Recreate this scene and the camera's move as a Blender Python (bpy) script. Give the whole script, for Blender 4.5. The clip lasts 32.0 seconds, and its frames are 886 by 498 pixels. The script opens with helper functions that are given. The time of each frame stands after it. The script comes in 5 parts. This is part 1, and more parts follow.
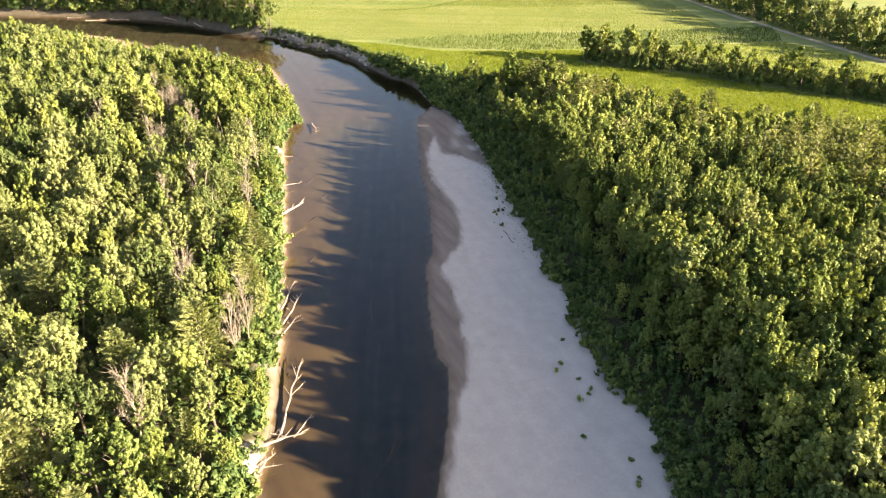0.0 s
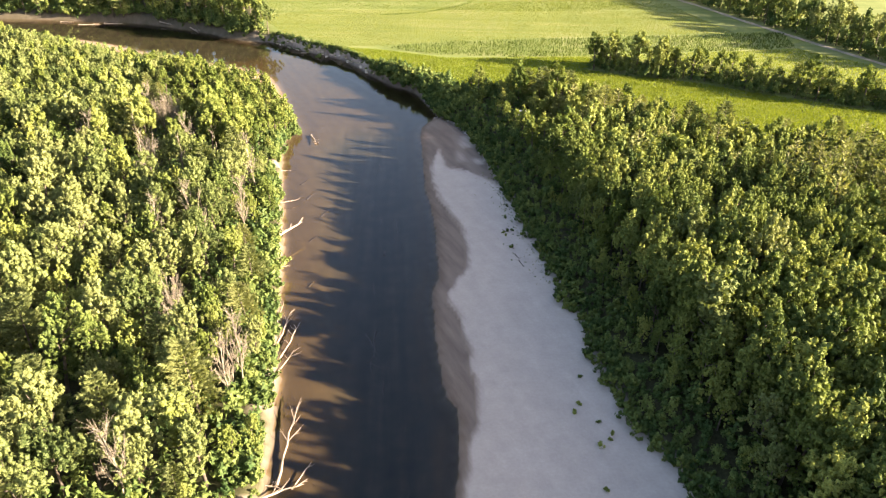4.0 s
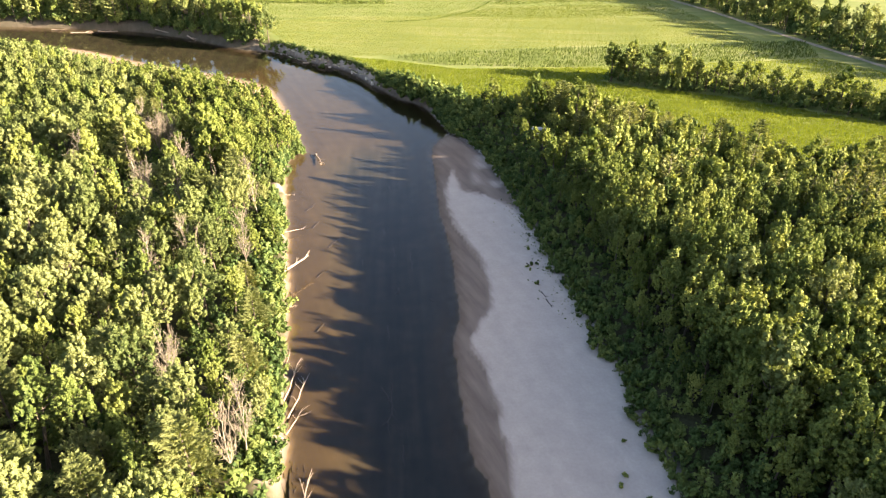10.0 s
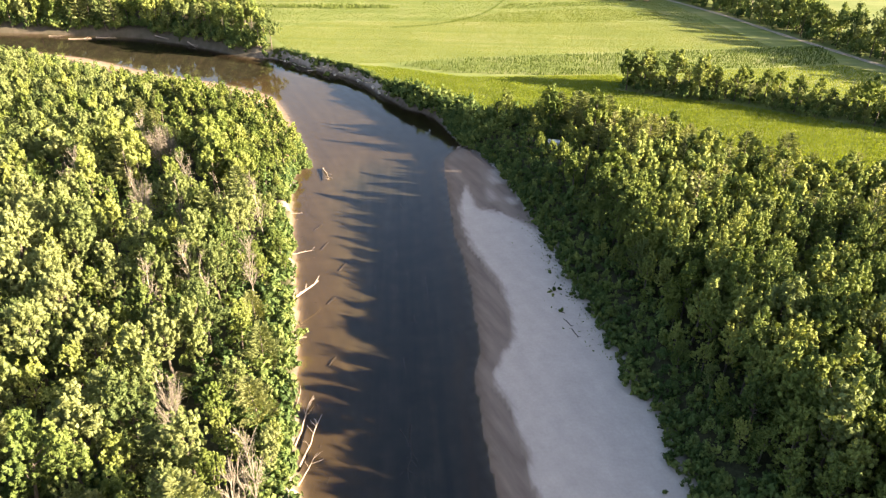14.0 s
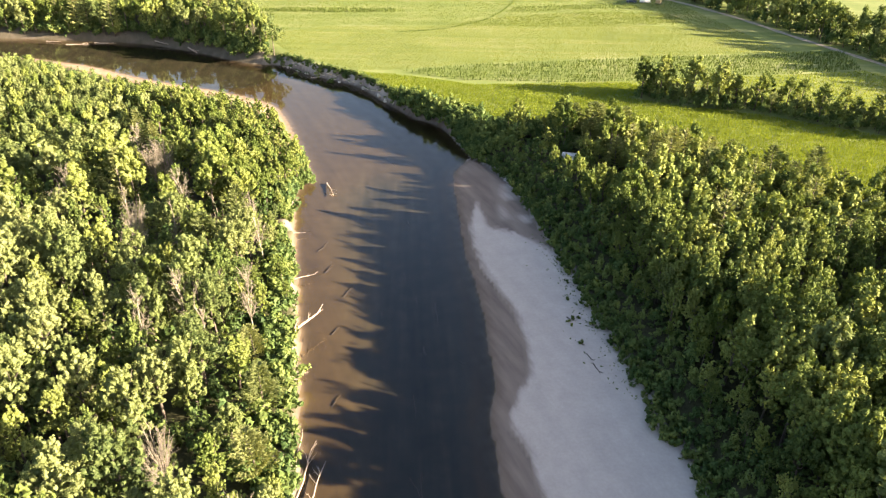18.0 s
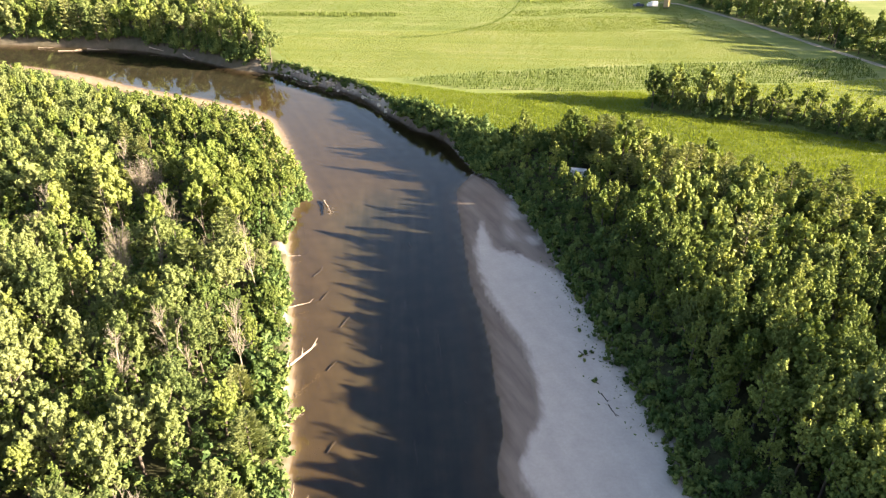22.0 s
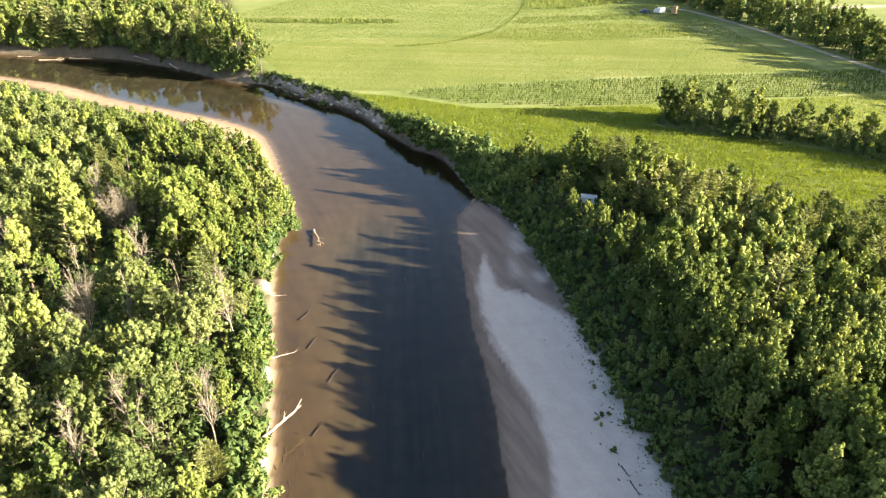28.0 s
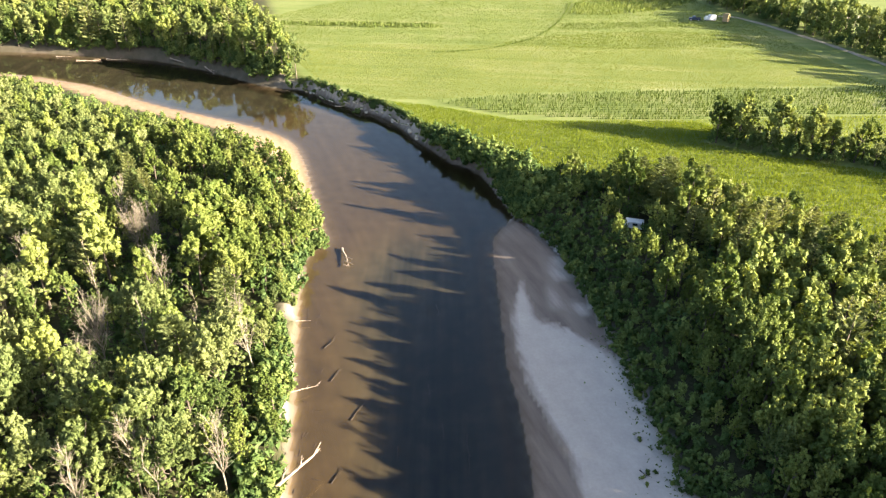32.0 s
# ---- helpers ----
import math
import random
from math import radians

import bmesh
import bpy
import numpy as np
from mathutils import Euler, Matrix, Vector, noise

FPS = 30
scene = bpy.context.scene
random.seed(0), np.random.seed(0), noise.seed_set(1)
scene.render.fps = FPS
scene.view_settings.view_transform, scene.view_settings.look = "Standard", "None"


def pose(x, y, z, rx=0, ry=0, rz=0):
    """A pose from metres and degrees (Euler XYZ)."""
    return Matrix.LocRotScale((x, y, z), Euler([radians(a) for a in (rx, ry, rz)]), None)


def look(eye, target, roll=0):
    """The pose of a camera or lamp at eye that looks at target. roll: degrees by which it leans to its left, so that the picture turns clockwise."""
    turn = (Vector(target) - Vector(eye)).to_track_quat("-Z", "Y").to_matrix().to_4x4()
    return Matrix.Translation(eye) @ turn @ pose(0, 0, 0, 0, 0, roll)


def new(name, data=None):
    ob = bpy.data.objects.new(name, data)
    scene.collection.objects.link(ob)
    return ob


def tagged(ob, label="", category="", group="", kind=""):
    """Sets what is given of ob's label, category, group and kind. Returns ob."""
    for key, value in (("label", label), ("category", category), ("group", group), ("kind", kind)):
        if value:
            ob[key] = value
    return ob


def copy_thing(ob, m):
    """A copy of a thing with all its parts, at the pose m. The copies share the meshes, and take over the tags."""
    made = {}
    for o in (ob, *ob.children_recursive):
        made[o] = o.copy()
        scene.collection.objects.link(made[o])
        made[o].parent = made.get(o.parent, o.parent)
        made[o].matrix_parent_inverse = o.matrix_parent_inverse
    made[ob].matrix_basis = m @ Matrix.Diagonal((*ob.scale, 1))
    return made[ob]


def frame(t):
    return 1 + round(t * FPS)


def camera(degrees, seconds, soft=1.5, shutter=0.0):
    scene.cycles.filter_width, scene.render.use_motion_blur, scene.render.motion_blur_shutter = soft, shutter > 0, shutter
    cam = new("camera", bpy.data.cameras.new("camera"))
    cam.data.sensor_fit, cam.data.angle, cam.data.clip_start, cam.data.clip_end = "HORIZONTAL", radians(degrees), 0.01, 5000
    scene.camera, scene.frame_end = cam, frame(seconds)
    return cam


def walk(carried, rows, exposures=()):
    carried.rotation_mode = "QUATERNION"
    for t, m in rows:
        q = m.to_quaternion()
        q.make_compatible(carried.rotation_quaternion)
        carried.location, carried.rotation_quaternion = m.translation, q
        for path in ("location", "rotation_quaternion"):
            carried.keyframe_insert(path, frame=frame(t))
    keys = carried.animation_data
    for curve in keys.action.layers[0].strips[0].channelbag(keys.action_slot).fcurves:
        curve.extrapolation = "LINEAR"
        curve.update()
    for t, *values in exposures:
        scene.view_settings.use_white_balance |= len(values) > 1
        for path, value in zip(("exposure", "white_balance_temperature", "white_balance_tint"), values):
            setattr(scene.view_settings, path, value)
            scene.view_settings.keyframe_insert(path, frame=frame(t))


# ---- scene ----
cam = camera(64.6, 32.0, soft=1.25)
METRES, EYE, TILT, LEAN, TURN = 76.0, 74.2, -30.6, 0.0, 0.0
ROWS = [
    (0.0, 0.0, 0.0, 0.0, 0.0, 0.0, -0.0),
    (0.5, -0.0017, 0.0133, 0.0079, -0.01, -0.01, -0.01),
    (1.0, -0.0039, 0.0265, 0.0156, -0.02, -0.02, -0.02),
    (1.5, -0.0063, 0.0398, 0.0232, -0.04, -0.0, -0.03),
    (2.0, -0.0089, 0.053, 0.031, -0.06, 0.01, -0.04),
    (2.5, -0.0117, 0.0662, 0.0387, -0.08, 0.01, -0.05),
    (3.0, -0.0148, 0.0794, 0.0463, -0.1, 0.01, -0.06),
    (3.5, -0.0179, 0.0926, 0.0541, -0.1, 0.01, -0.07),
    (5.5, -0.0312, 0.1452, 0.0847, -0.14, 0.01, -0.08),
    (6.0, -0.0357, 0.1583, 0.0921, -0.16, 0.01, -0.06),
    (6.5, -0.0403, 0.1714, 0.0999, -0.18, -0.0, -0.07),
    (7.0, -0.0449, 0.1845, 0.1073, -0.2, 0.01, -0.06),
    (7.5, -0.0496, 0.1974, 0.115, -0.21, -0.0, -0.05),
    (8.0, -0.0542, 0.2103, 0.1228, -0.22, -0.01, -0.06),
    (8.5, -0.0595, 0.223, 0.1302, -0.24, -0.0, -0.05),
    (9.0, -0.0643, 0.2357, 0.1377, -0.26, 0.01, -0.04),
    (9.5, -0.0694, 0.2484, 0.1453, -0.27, 0.02, -0.01),
    (10.0, -0.0745, 0.261, 0.1528, -0.27, 0.04, 0.03),
    (10.5, -0.08, 0.2736, 0.1606, -0.27, 0.04, 0.06),
    (11.0, -0.0854, 0.2861, 0.168, -0.28, 0.05, 0.08),
    (11.5, -0.0908, 0.2986, 0.1753, -0.3, 0.07, 0.1),
    (12.0, -0.0964, 0.3111, 0.1829, -0.31, 0.07, 0.12),
    (12.5, -0.1021, 0.3235, 0.1903, -0.32, 0.08, 0.15),
    (13.0, -0.1078, 0.3361, 0.1977, -0.32, 0.08, 0.16),
    (13.5, -0.1131, 0.3488, 0.2053, -0.31, 0.07, 0.16),
    (14.0, -0.1175, 0.3615, 0.2128, -0.29, 0.07, 0.16),
    (14.5, -0.1211, 0.3743, 0.2204, -0.25, 0.06, 0.15),
    (16.5, -0.1303, 0.4266, 0.2516, -0.08, 0.02, 0.17),
    (17.0, -0.1316, 0.44, 0.2598, -0.03, 0.01, 0.17),
    (17.5, -0.1328, 0.4532, 0.2678, 0.01, 0.0, 0.17),
    (18.0, -0.1334, 0.4663, 0.2762, 0.05, -0.01, 0.17),
    (18.5, -0.1339, 0.4796, 0.284, 0.06, -0.01, 0.18),
    (19.0, -0.1345, 0.493, 0.2921, 0.08, -0.0, 0.19),
    (19.5, -0.1349, 0.5063, 0.3001, 0.1, -0.0, 0.19),
    (20.0, -0.135, 0.5196, 0.3084, 0.12, -0.01, 0.2),
    (20.5, -0.1352, 0.5329, 0.3166, 0.15, -0.03, 0.2),
    (21.0, -0.1357, 0.5462, 0.3245, 0.17, -0.01, 0.21),
    (21.5, -0.136, 0.5597, 0.3325, 0.19, -0.01, 0.19),
    (22.0, -0.1366, 0.5733, 0.3404, 0.2, -0.02, 0.18),
    (22.5, -0.1367, 0.5869, 0.3485, 0.21, -0.03, 0.17),
    (23.0, -0.1369, 0.6006, 0.3566, 0.2, -0.04, 0.17),
    (23.5, -0.1371, 0.614, 0.3647, 0.19, -0.04, 0.18),
    (24.0, -0.1373, 0.6267, 0.3723, 0.19, -0.04, 0.18),
    (24.5, -0.1374, 0.6403, 0.3804, 0.18, -0.05, 0.18),
    (25.0, -0.1374, 0.6538, 0.3886, 0.17, -0.06, 0.2),
    (25.5, -0.1375, 0.6673, 0.3965, 0.16, -0.05, 0.2),
    (27.5, -0.1388, 0.7223, 0.4281, 0.09, -0.04, 0.16),
    (28.0, -0.1388, 0.7361, 0.4362, 0.08, -0.05, 0.15),
    (28.5, -0.1391, 0.7497, 0.4444, 0.08, -0.05, 0.14),
    (29.0, -0.1394, 0.7632, 0.4524, 0.06, -0.06, 0.15),
    (29.5, -0.1396, 0.7768, 0.4604, 0.05, -0.06, 0.15),
    (30.0, -0.1407, 0.7904, 0.4682, 0.26, -0.05, 0.01),
    (30.5, -0.1414, 0.8039, 0.4763, 0.81, -0.06, -0.31),
    (31.0, -0.1419, 0.8174, 0.4839, 1.48, -0.07, -0.71),
    (31.5, -0.1424, 0.8309, 0.4917, 2.15, -0.08, -1.09),
    (32.0, -0.1431, 0.8444, 0.4995, 2.82, -0.1, -1.48),
]
walk(cam, [(t, pose(0, 0, EYE, TILT, LEAN, TURN) @ pose(METRES * x, METRES * y, METRES * z, 90 + pitch, roll, yaw)) for t, x, y, z, yaw, pitch, roll in ROWS],
     exposures=[(0.0, 3.07, 6930, 21), (20.0, 3.03, 6720, 18), (32.0, 2.98, 6400, 14)])

# ---------------- light ----------------
SUN_EL, SUN_AZ = 16.0, 14.5      # degrees up; degrees by which the sun stands behind the +x side, towards -y
sun_way = Vector((math.cos(radians(SUN_EL)) * math.cos(radians(SUN_AZ)), -math.cos(radians(SUN_EL)) * math.sin(radians(SUN_AZ)), math.sin(radians(SUN_EL))))
world = bpy.data.worlds.new("sky")
scene.world = world
world.use_nodes = True
wn = world.node_tree.nodes
sky = wn.new("ShaderNodeTexSky")
sky.sky_type = "NISHITA"
sky.sun_disc = False
sky.sun_elevation = radians(SUN_EL)
sky.sun_rotation = radians(90 + SUN_AZ)
sky.air_density, sky.dust_density, sky.ozone_density = 1.0, 3.0, 1.0
world.node_tree.links.new(sky.outputs[0], wn["Background"].inputs[0])
wn["Background"].inputs[1].default_value = 0.056
sun_data = bpy.data.lights.new("sun", "SUN")
sun_data.energy, sun_data.angle, sun_data.color = 5.0, radians(0.6), (1.0, 0.85, 0.62)
sun = new("sun", sun_data)
sun.matrix_basis = look((200, -60, 120), Vector((200, -60, 120)) - sun_way)

# ---------------- materials ----------------
def material(name):
    m = bpy.data.materials.new(name)
    m.use_nodes = True
    return m, m.node_tree.nodes, m.node_tree.links


def ramp(nodes, links, fac, stops):
    r = nodes.new("ShaderNodeValToRGB")
    while len(r.color_ramp.elements) < len(stops):
        r.color_ramp.elements.new(0.5)
    for e, (p, c) in zip(r.color_ramp.elements, stops):
        e.position, e.color = p, (*c, 1)
    links.new(fac, r.inputs[0])
    return r.outputs[0]


def noise_of(nodes, links, scale, detail=3.0, vector=None, rough=0.55):
    n = nodes.new("ShaderNodeTexNoise")
    n.inputs["Scale"].default_value, n.inputs["Detail"].default_value, n.inputs["Roughness"].default_value = scale, detail, rough
    if vector is not None:
        links.new(vector, n.inputs["Vector"])
    return n.outputs["Fac"]


def mixed(nodes, links, fac, a, b, blend="MIX"):
    n = nodes.new("ShaderNodeMix")
    n.data_type, n.blend_type = "RGBA", blend
    for sock, v in ((n.inputs["Factor"], fac), (n.inputs["A"], a), (n.inputs["B"], b)):
        if isinstance(v, (int, float)):
            sock.default_value = v
        elif isinstance(v, tuple):
            sock.default_value = (*v, 1)
        else:
            links.new(v, sock)
    return n.outputs["Result"]


def maths(nodes, links, op, a, b=0.0, clamp=False):
    n = nodes.new("ShaderNodeMath")
    n.operation, n.use_clamp = op, clamp
    for sock, v in zip(n.inputs, (a, b)):
        if isinstance(v, (int, float)):
            sock.default_value = v
        else:
            links.new(v, sock)
    return n.outputs[0]


def attribute(nodes, name):
    a = nodes.new("ShaderNodeAttribute")
    a.attribute_name = name
    return a.outputs["Fac"]


def world_place(nodes):
    return nodes.new("ShaderNodeNewGeometry").outputs["Position"]


def stretched(nodes, links, sx, sy, sz, turn=0.0):
    m = nodes.new("ShaderNodeMapping")
    m.vector_type = "TEXTURE"
    m.inputs["Scale"].default_value = (1 / sx, 1 / sy, 1 / sz)
    m.inputs["Rotation"].default_value = (0, 0, radians(turn))
    links.new(world_place(nodes), m.inputs["Vector"])
    return m.outputs[0]


def bump_of(nodes, links, height, strength, distance):
    b = nodes.new("ShaderNodeBump")
    b.inputs["Strength"].default_value, b.inputs["Distance"].default_value = strength, distance
    links.new(height, b.inputs["Height"])
    return b.outputs[0]


def leaf_material(name, dark, mid, light, through_=0.45, gloss=0.02):
    m, n, l = material(name)
    for x in list(n):
        n.remove(x)
    out = n.new("ShaderNodeOutputMaterial")
    g = n.new("ShaderNodeNewGeometry")
    tree = noise_of(n, l, 0.16, 2.0, g.outputs["Position"])
    tree = maths(n, l, "SUBTRACT", maths(n, l, "MULTIPLY", tree, 1.7), 0.35)
    leaf = g.outputs["Random Per Island"]
    mix = maths(n, l, "ADD", maths(n, l, "MULTIPLY", tree, 0.6), maths(n, l, "MULTIPLY", leaf, 0.4))
    own = maths(n, l, "FRACT", maths(n, l, "ADD", n.new("ShaderNodeObjectInfo").outputs["Random"], attribute(n, "tone")))
    mix = maths(n, l, "ADD", maths(n, l, "MULTIPLY", mix, 0.5), maths(n, l, "MULTIPLY", own, 0.5), True)
    col = ramp(n, l, mix, [(0.15, dark), (0.5, mid), (0.85, light)])
    d = n.new("ShaderNodeBsdfDiffuse")
    t = n.new("ShaderNodeBsdfTranslucent")
    s = n.new("ShaderNodeBsdfGlossy")
    s.inputs["Roughness"].default_value = 0.6
    s.inputs["Color"].default_value = (0.5, 0.5, 0.45, 1)
    l.new(col, d.inputs[0])
    l.new(mixed(n, l, 1.0, col, (1.25, 1.2, 0.55), "MULTIPLY"), t.inputs[0])
    a = n.new("ShaderNodeMixShader")
    a.inputs[0].default_value = through_
    l.new(d.outputs[0], a.inputs[1]), l.new(t.outputs[0], a.inputs[2])
    b = n.new("ShaderNodeMixShader")
    b.inputs[0].default_value = gloss
    l.new(a.outputs[0], b.inputs[1]), l.new(s.outputs[0], b.inputs[2])
    l.new(b.outputs[0], out.inputs[0])
    return m


LEAF_MAPLE = leaf_material("maple_leaves", (0.052, 0.082, 0.026), (0.134, 0.170, 0.056), (0.196, 0.224, 0.088), 0.27)
LEAF_POPLAR = leaf_material("poplar_leaves", (0.054, 0.092, 0.019), (0.146, 0.188, 0.044), (0.208, 0.244, 0.070), 0.29)
LEAF_ASH = leaf_material("ash_leaves", (0.034, 0.062, 0.017), (0.116, 0.156, 0.038), (0.240, 0.272, 0.070), 0.16)
LEAF_PINE = leaf_material("pine_needles", (0.080, 0.108, 0.038), (0.155, 0.185, 0.064), (0.240, 0.258, 0.100), 0.32, 0.03)
LEAF_SHRUB = leaf_material("shrub_leaves", (0.034, 0.070, 0.022), (0.080, 0.125, 0.036), (0.165, 0.205, 0.056), 0.20)
LEAF_CORN = leaf_material("corn_leaves", (0.052, 0.086, 0.020), (0.092, 0.132, 0.032), (0.155, 0.19, 0.052), 0.25)
LEAF_GRASS = leaf_material("grass_blades", (0.088, 0.130, 0.012), (0.145, 0.190, 0.020), (0.20, 0.236, 0.036), 0.4)
LEAF_CROP = leaf_material("crop_leaves", (0.088, 0.120, 0.020), (0.134, 0.166, 0.034), (0.178, 0.202, 0.055), 0.4)


def bark_material(name, a, b):
    m, n, l = material(name)
    p = n["Principled BSDF"]
    f = noise_of(n, l, 3.0, 4.0, stretched(n, l, 2.0, 2.0, 0.5))
    l.new(ramp(n, l, f, [(0.3, a), (0.7, b)]), p.inputs["Base Color"])
    p.inputs["Roughness"].default_value = 0.85
    l.new(bump_of(n, l, f, 0.6, 0.03), p.inputs["Normal"])
    return m


BARK = bark_material("grey_brown_bark", (0.045, 0.036, 0.027), (0.11, 0.09, 0.07))
DEADWOOD = bark_material("weathered_deadwood", (0.17, 0.13, 0.095), (0.38, 0.32, 0.25))
GREYWOOD = bark_material("grey_dead_bark", (0.10, 0.088, 0.066), (0.26, 0.23, 0.175))
WETWOOD = bark_material("wet_sunken_wood", (0.018, 0.014, 0.010), (0.06, 0.045, 0.03))

# ---------------- plan of the river ----------------
def curve(points, step=1.0):
    """A smooth line through the points, in even steps."""
    p = np.array(points, float)
    p = np.vstack([2 * p[0] - p[1], p, 2 * p[-1] - p[-2]])
    out = []
    for i in range(1, len(p) - 2):
        n = max(2, int(np.linalg.norm(p[i + 1] - p[i]) / step))
        t = np.linspace(0, 1, n, endpoint=False)[:, None]
        a, b, c, d = p[i - 1], p[i], p[i + 1], p[i + 2]
        m0, m1 = (c - a) * 0.5, (d - b) * 0.5
        out.append((2 * t**3 - 3 * t**2 + 1) * b + (t**3 - 2 * t**2 + t) * m0 + (-2 * t**3 + 3 * t**2) * c + (t**3 - t**2) * m1)
    return np.vstack(out + [p[-2][None]])


SHORE_LEFT = curve([(-14, -250), (-20, -60), (-24.5, 62), (-27, 89), (-31, 113), (-35, 136), (-40.5, 163), (-45, 187), (-44.5, 197), (-42.7, 200), (-45.6, 210), (-52.6, 230.6),
                    (-58.3, 246), (-65, 258), (-79, 268), (-116, 286), (-151, 306), (-200, 318), (-330, 324), (-700, 300)])
SHORE_RIGHT = curve([(8, -250), (3, -60), (-0.8, 55), (-0.7, 62), (0.1, 70), (0.5, 76), (1.0, 83), (0.6, 87), (-1.4, 92.3), (-2.5, 103), (-3.2, 112), (-3.5, 118.5), (-2.3, 124), (-2.8, 134), (-3.2, 144), (-4.3, 154), (-5.6, 163),
                     (-6.4, 174), (-6.9, 184), (-7.6, 198), (-7.2, 206), (-3.0, 213)])
DRY_EDGE = curve([(5, -250), (3.5, -60), (0.2, 55), (0.9, 67), (1.4, 74), (2.0, 80.7), (3.5, 84.6), (3.6, 91.6), (3.2, 98), (2.4, 104.5), (1.2, 112), (-0.9, 117), (0.6, 121), (3.3, 128.5), (2.9, 140), (0.2, 150.5), (-2, 157), (-3.7, 165.5),
                  (-4.6, 175), (-3.4, 183), (-2.3, 188), (-1.1, 181), (-0.2, 176), (2.3, 174), (7.5, 170.5), (11, 166.5), (14, 161)], 0.6)
POOL = curve([(-2.6, 214.5), (0.2, 209), (3.2, 203.5), (5.4, 199.5)], 0.5)
BANK_FAR = curve([(-3.0, 214), (-10.7, 236.6), (-18.1, 244), (-28.3, 258.5), (-40, 276), (-56, 288), (-70, 301), (-85, 305), (-107, 319.6), (-136, 334), (-165, 339.4), (-203, 344), (-330, 352), (-700, 330)])
VEG = curve([(40, -250), (36, -60), (32, 40), (30, 61), (30, 75), (26, 81), (25, 88), (22.5, 100), (22.8, 109), (20, 115), (20, 124), (17, 137), (14.5, 154), (11.3, 172), (6.5, 195), (1.5, 209), (-3.0, 214)])
EDGE_RIGHT = np.vstack([VEG, BANK_FAR])
WATER_EDGE = np.vstack([SHORE_RIGHT, BANK_FAR])
CUT_BANK = curve([(-10.7, 236.6), (-18.1, 244), (-28.3, 258.5), (-40, 276), (-56, 288), (-70, 301)])


def inside(p, poly):
    x, y = p[:, 0], p[:, 1]
    r = np.zeros(len(p), bool)
    a, b = poly, np.roll(poly, -1, axis=0)
    for (ax, ay), (bx, by) in zip(a, b):
        if ay != by:
            c = (ay > y) != (by > y)
            r ^= c & (x < (bx - ax) * (y - ay) / (by - ay) + ax)
    return r


def dist_to(p, line):
    out = np.empty(len(p))
    for i in range(0, len(p), 4000):
        q = p[i:i + 4000]
        out[i:i + 4000] = np.sqrt(((q[:, None, :] - line[None, :, :]) ** 2).sum(2).min(1))
    return out


def smooth(t):
    t = np.clip(t, 0, 1)
    return t * t * (3 - 2 * t)


POLY_WATER = np.vstack([SHORE_LEFT[::3], WATER_EDGE[::-3]])
POLY_DRY = np.vstack([DRY_EDGE, VEG[VEG[:, 1] < 160][::-2] + (0.5, 0)])
POLY_BAR = np.vstack([SHORE_RIGHT[::2], VEG[::-2]])
POLY_WOODS = np.vstack([VEG[::2][VEG[::2, 1] > -60], [(-2, 228), (8, 228), (23, 223), (36, 216), (48, 205), (60, 194), (75, 183), (100, 179), (140, 170), (165, 162), (120, -60)]])
POLY_LEFT = np.vstack([SHORE_LEFT[::3], [(-9000, 300), (-9000, -9000), (-14, -9000)]])


def waves(p, k, seed):
    r = np.random.RandomState(seed)
    s = np.zeros(len(p))
    for i in range(6):
        a, f, ph = r.uniform(0, 6.28), k * r.uniform(0.6, 1.8), r.uniform(0, 6.28)
        s += np.sin(p[:, 0] * math.cos(a) * f + p[:, 1] * math.sin(a) * f + ph)
    return s / 6


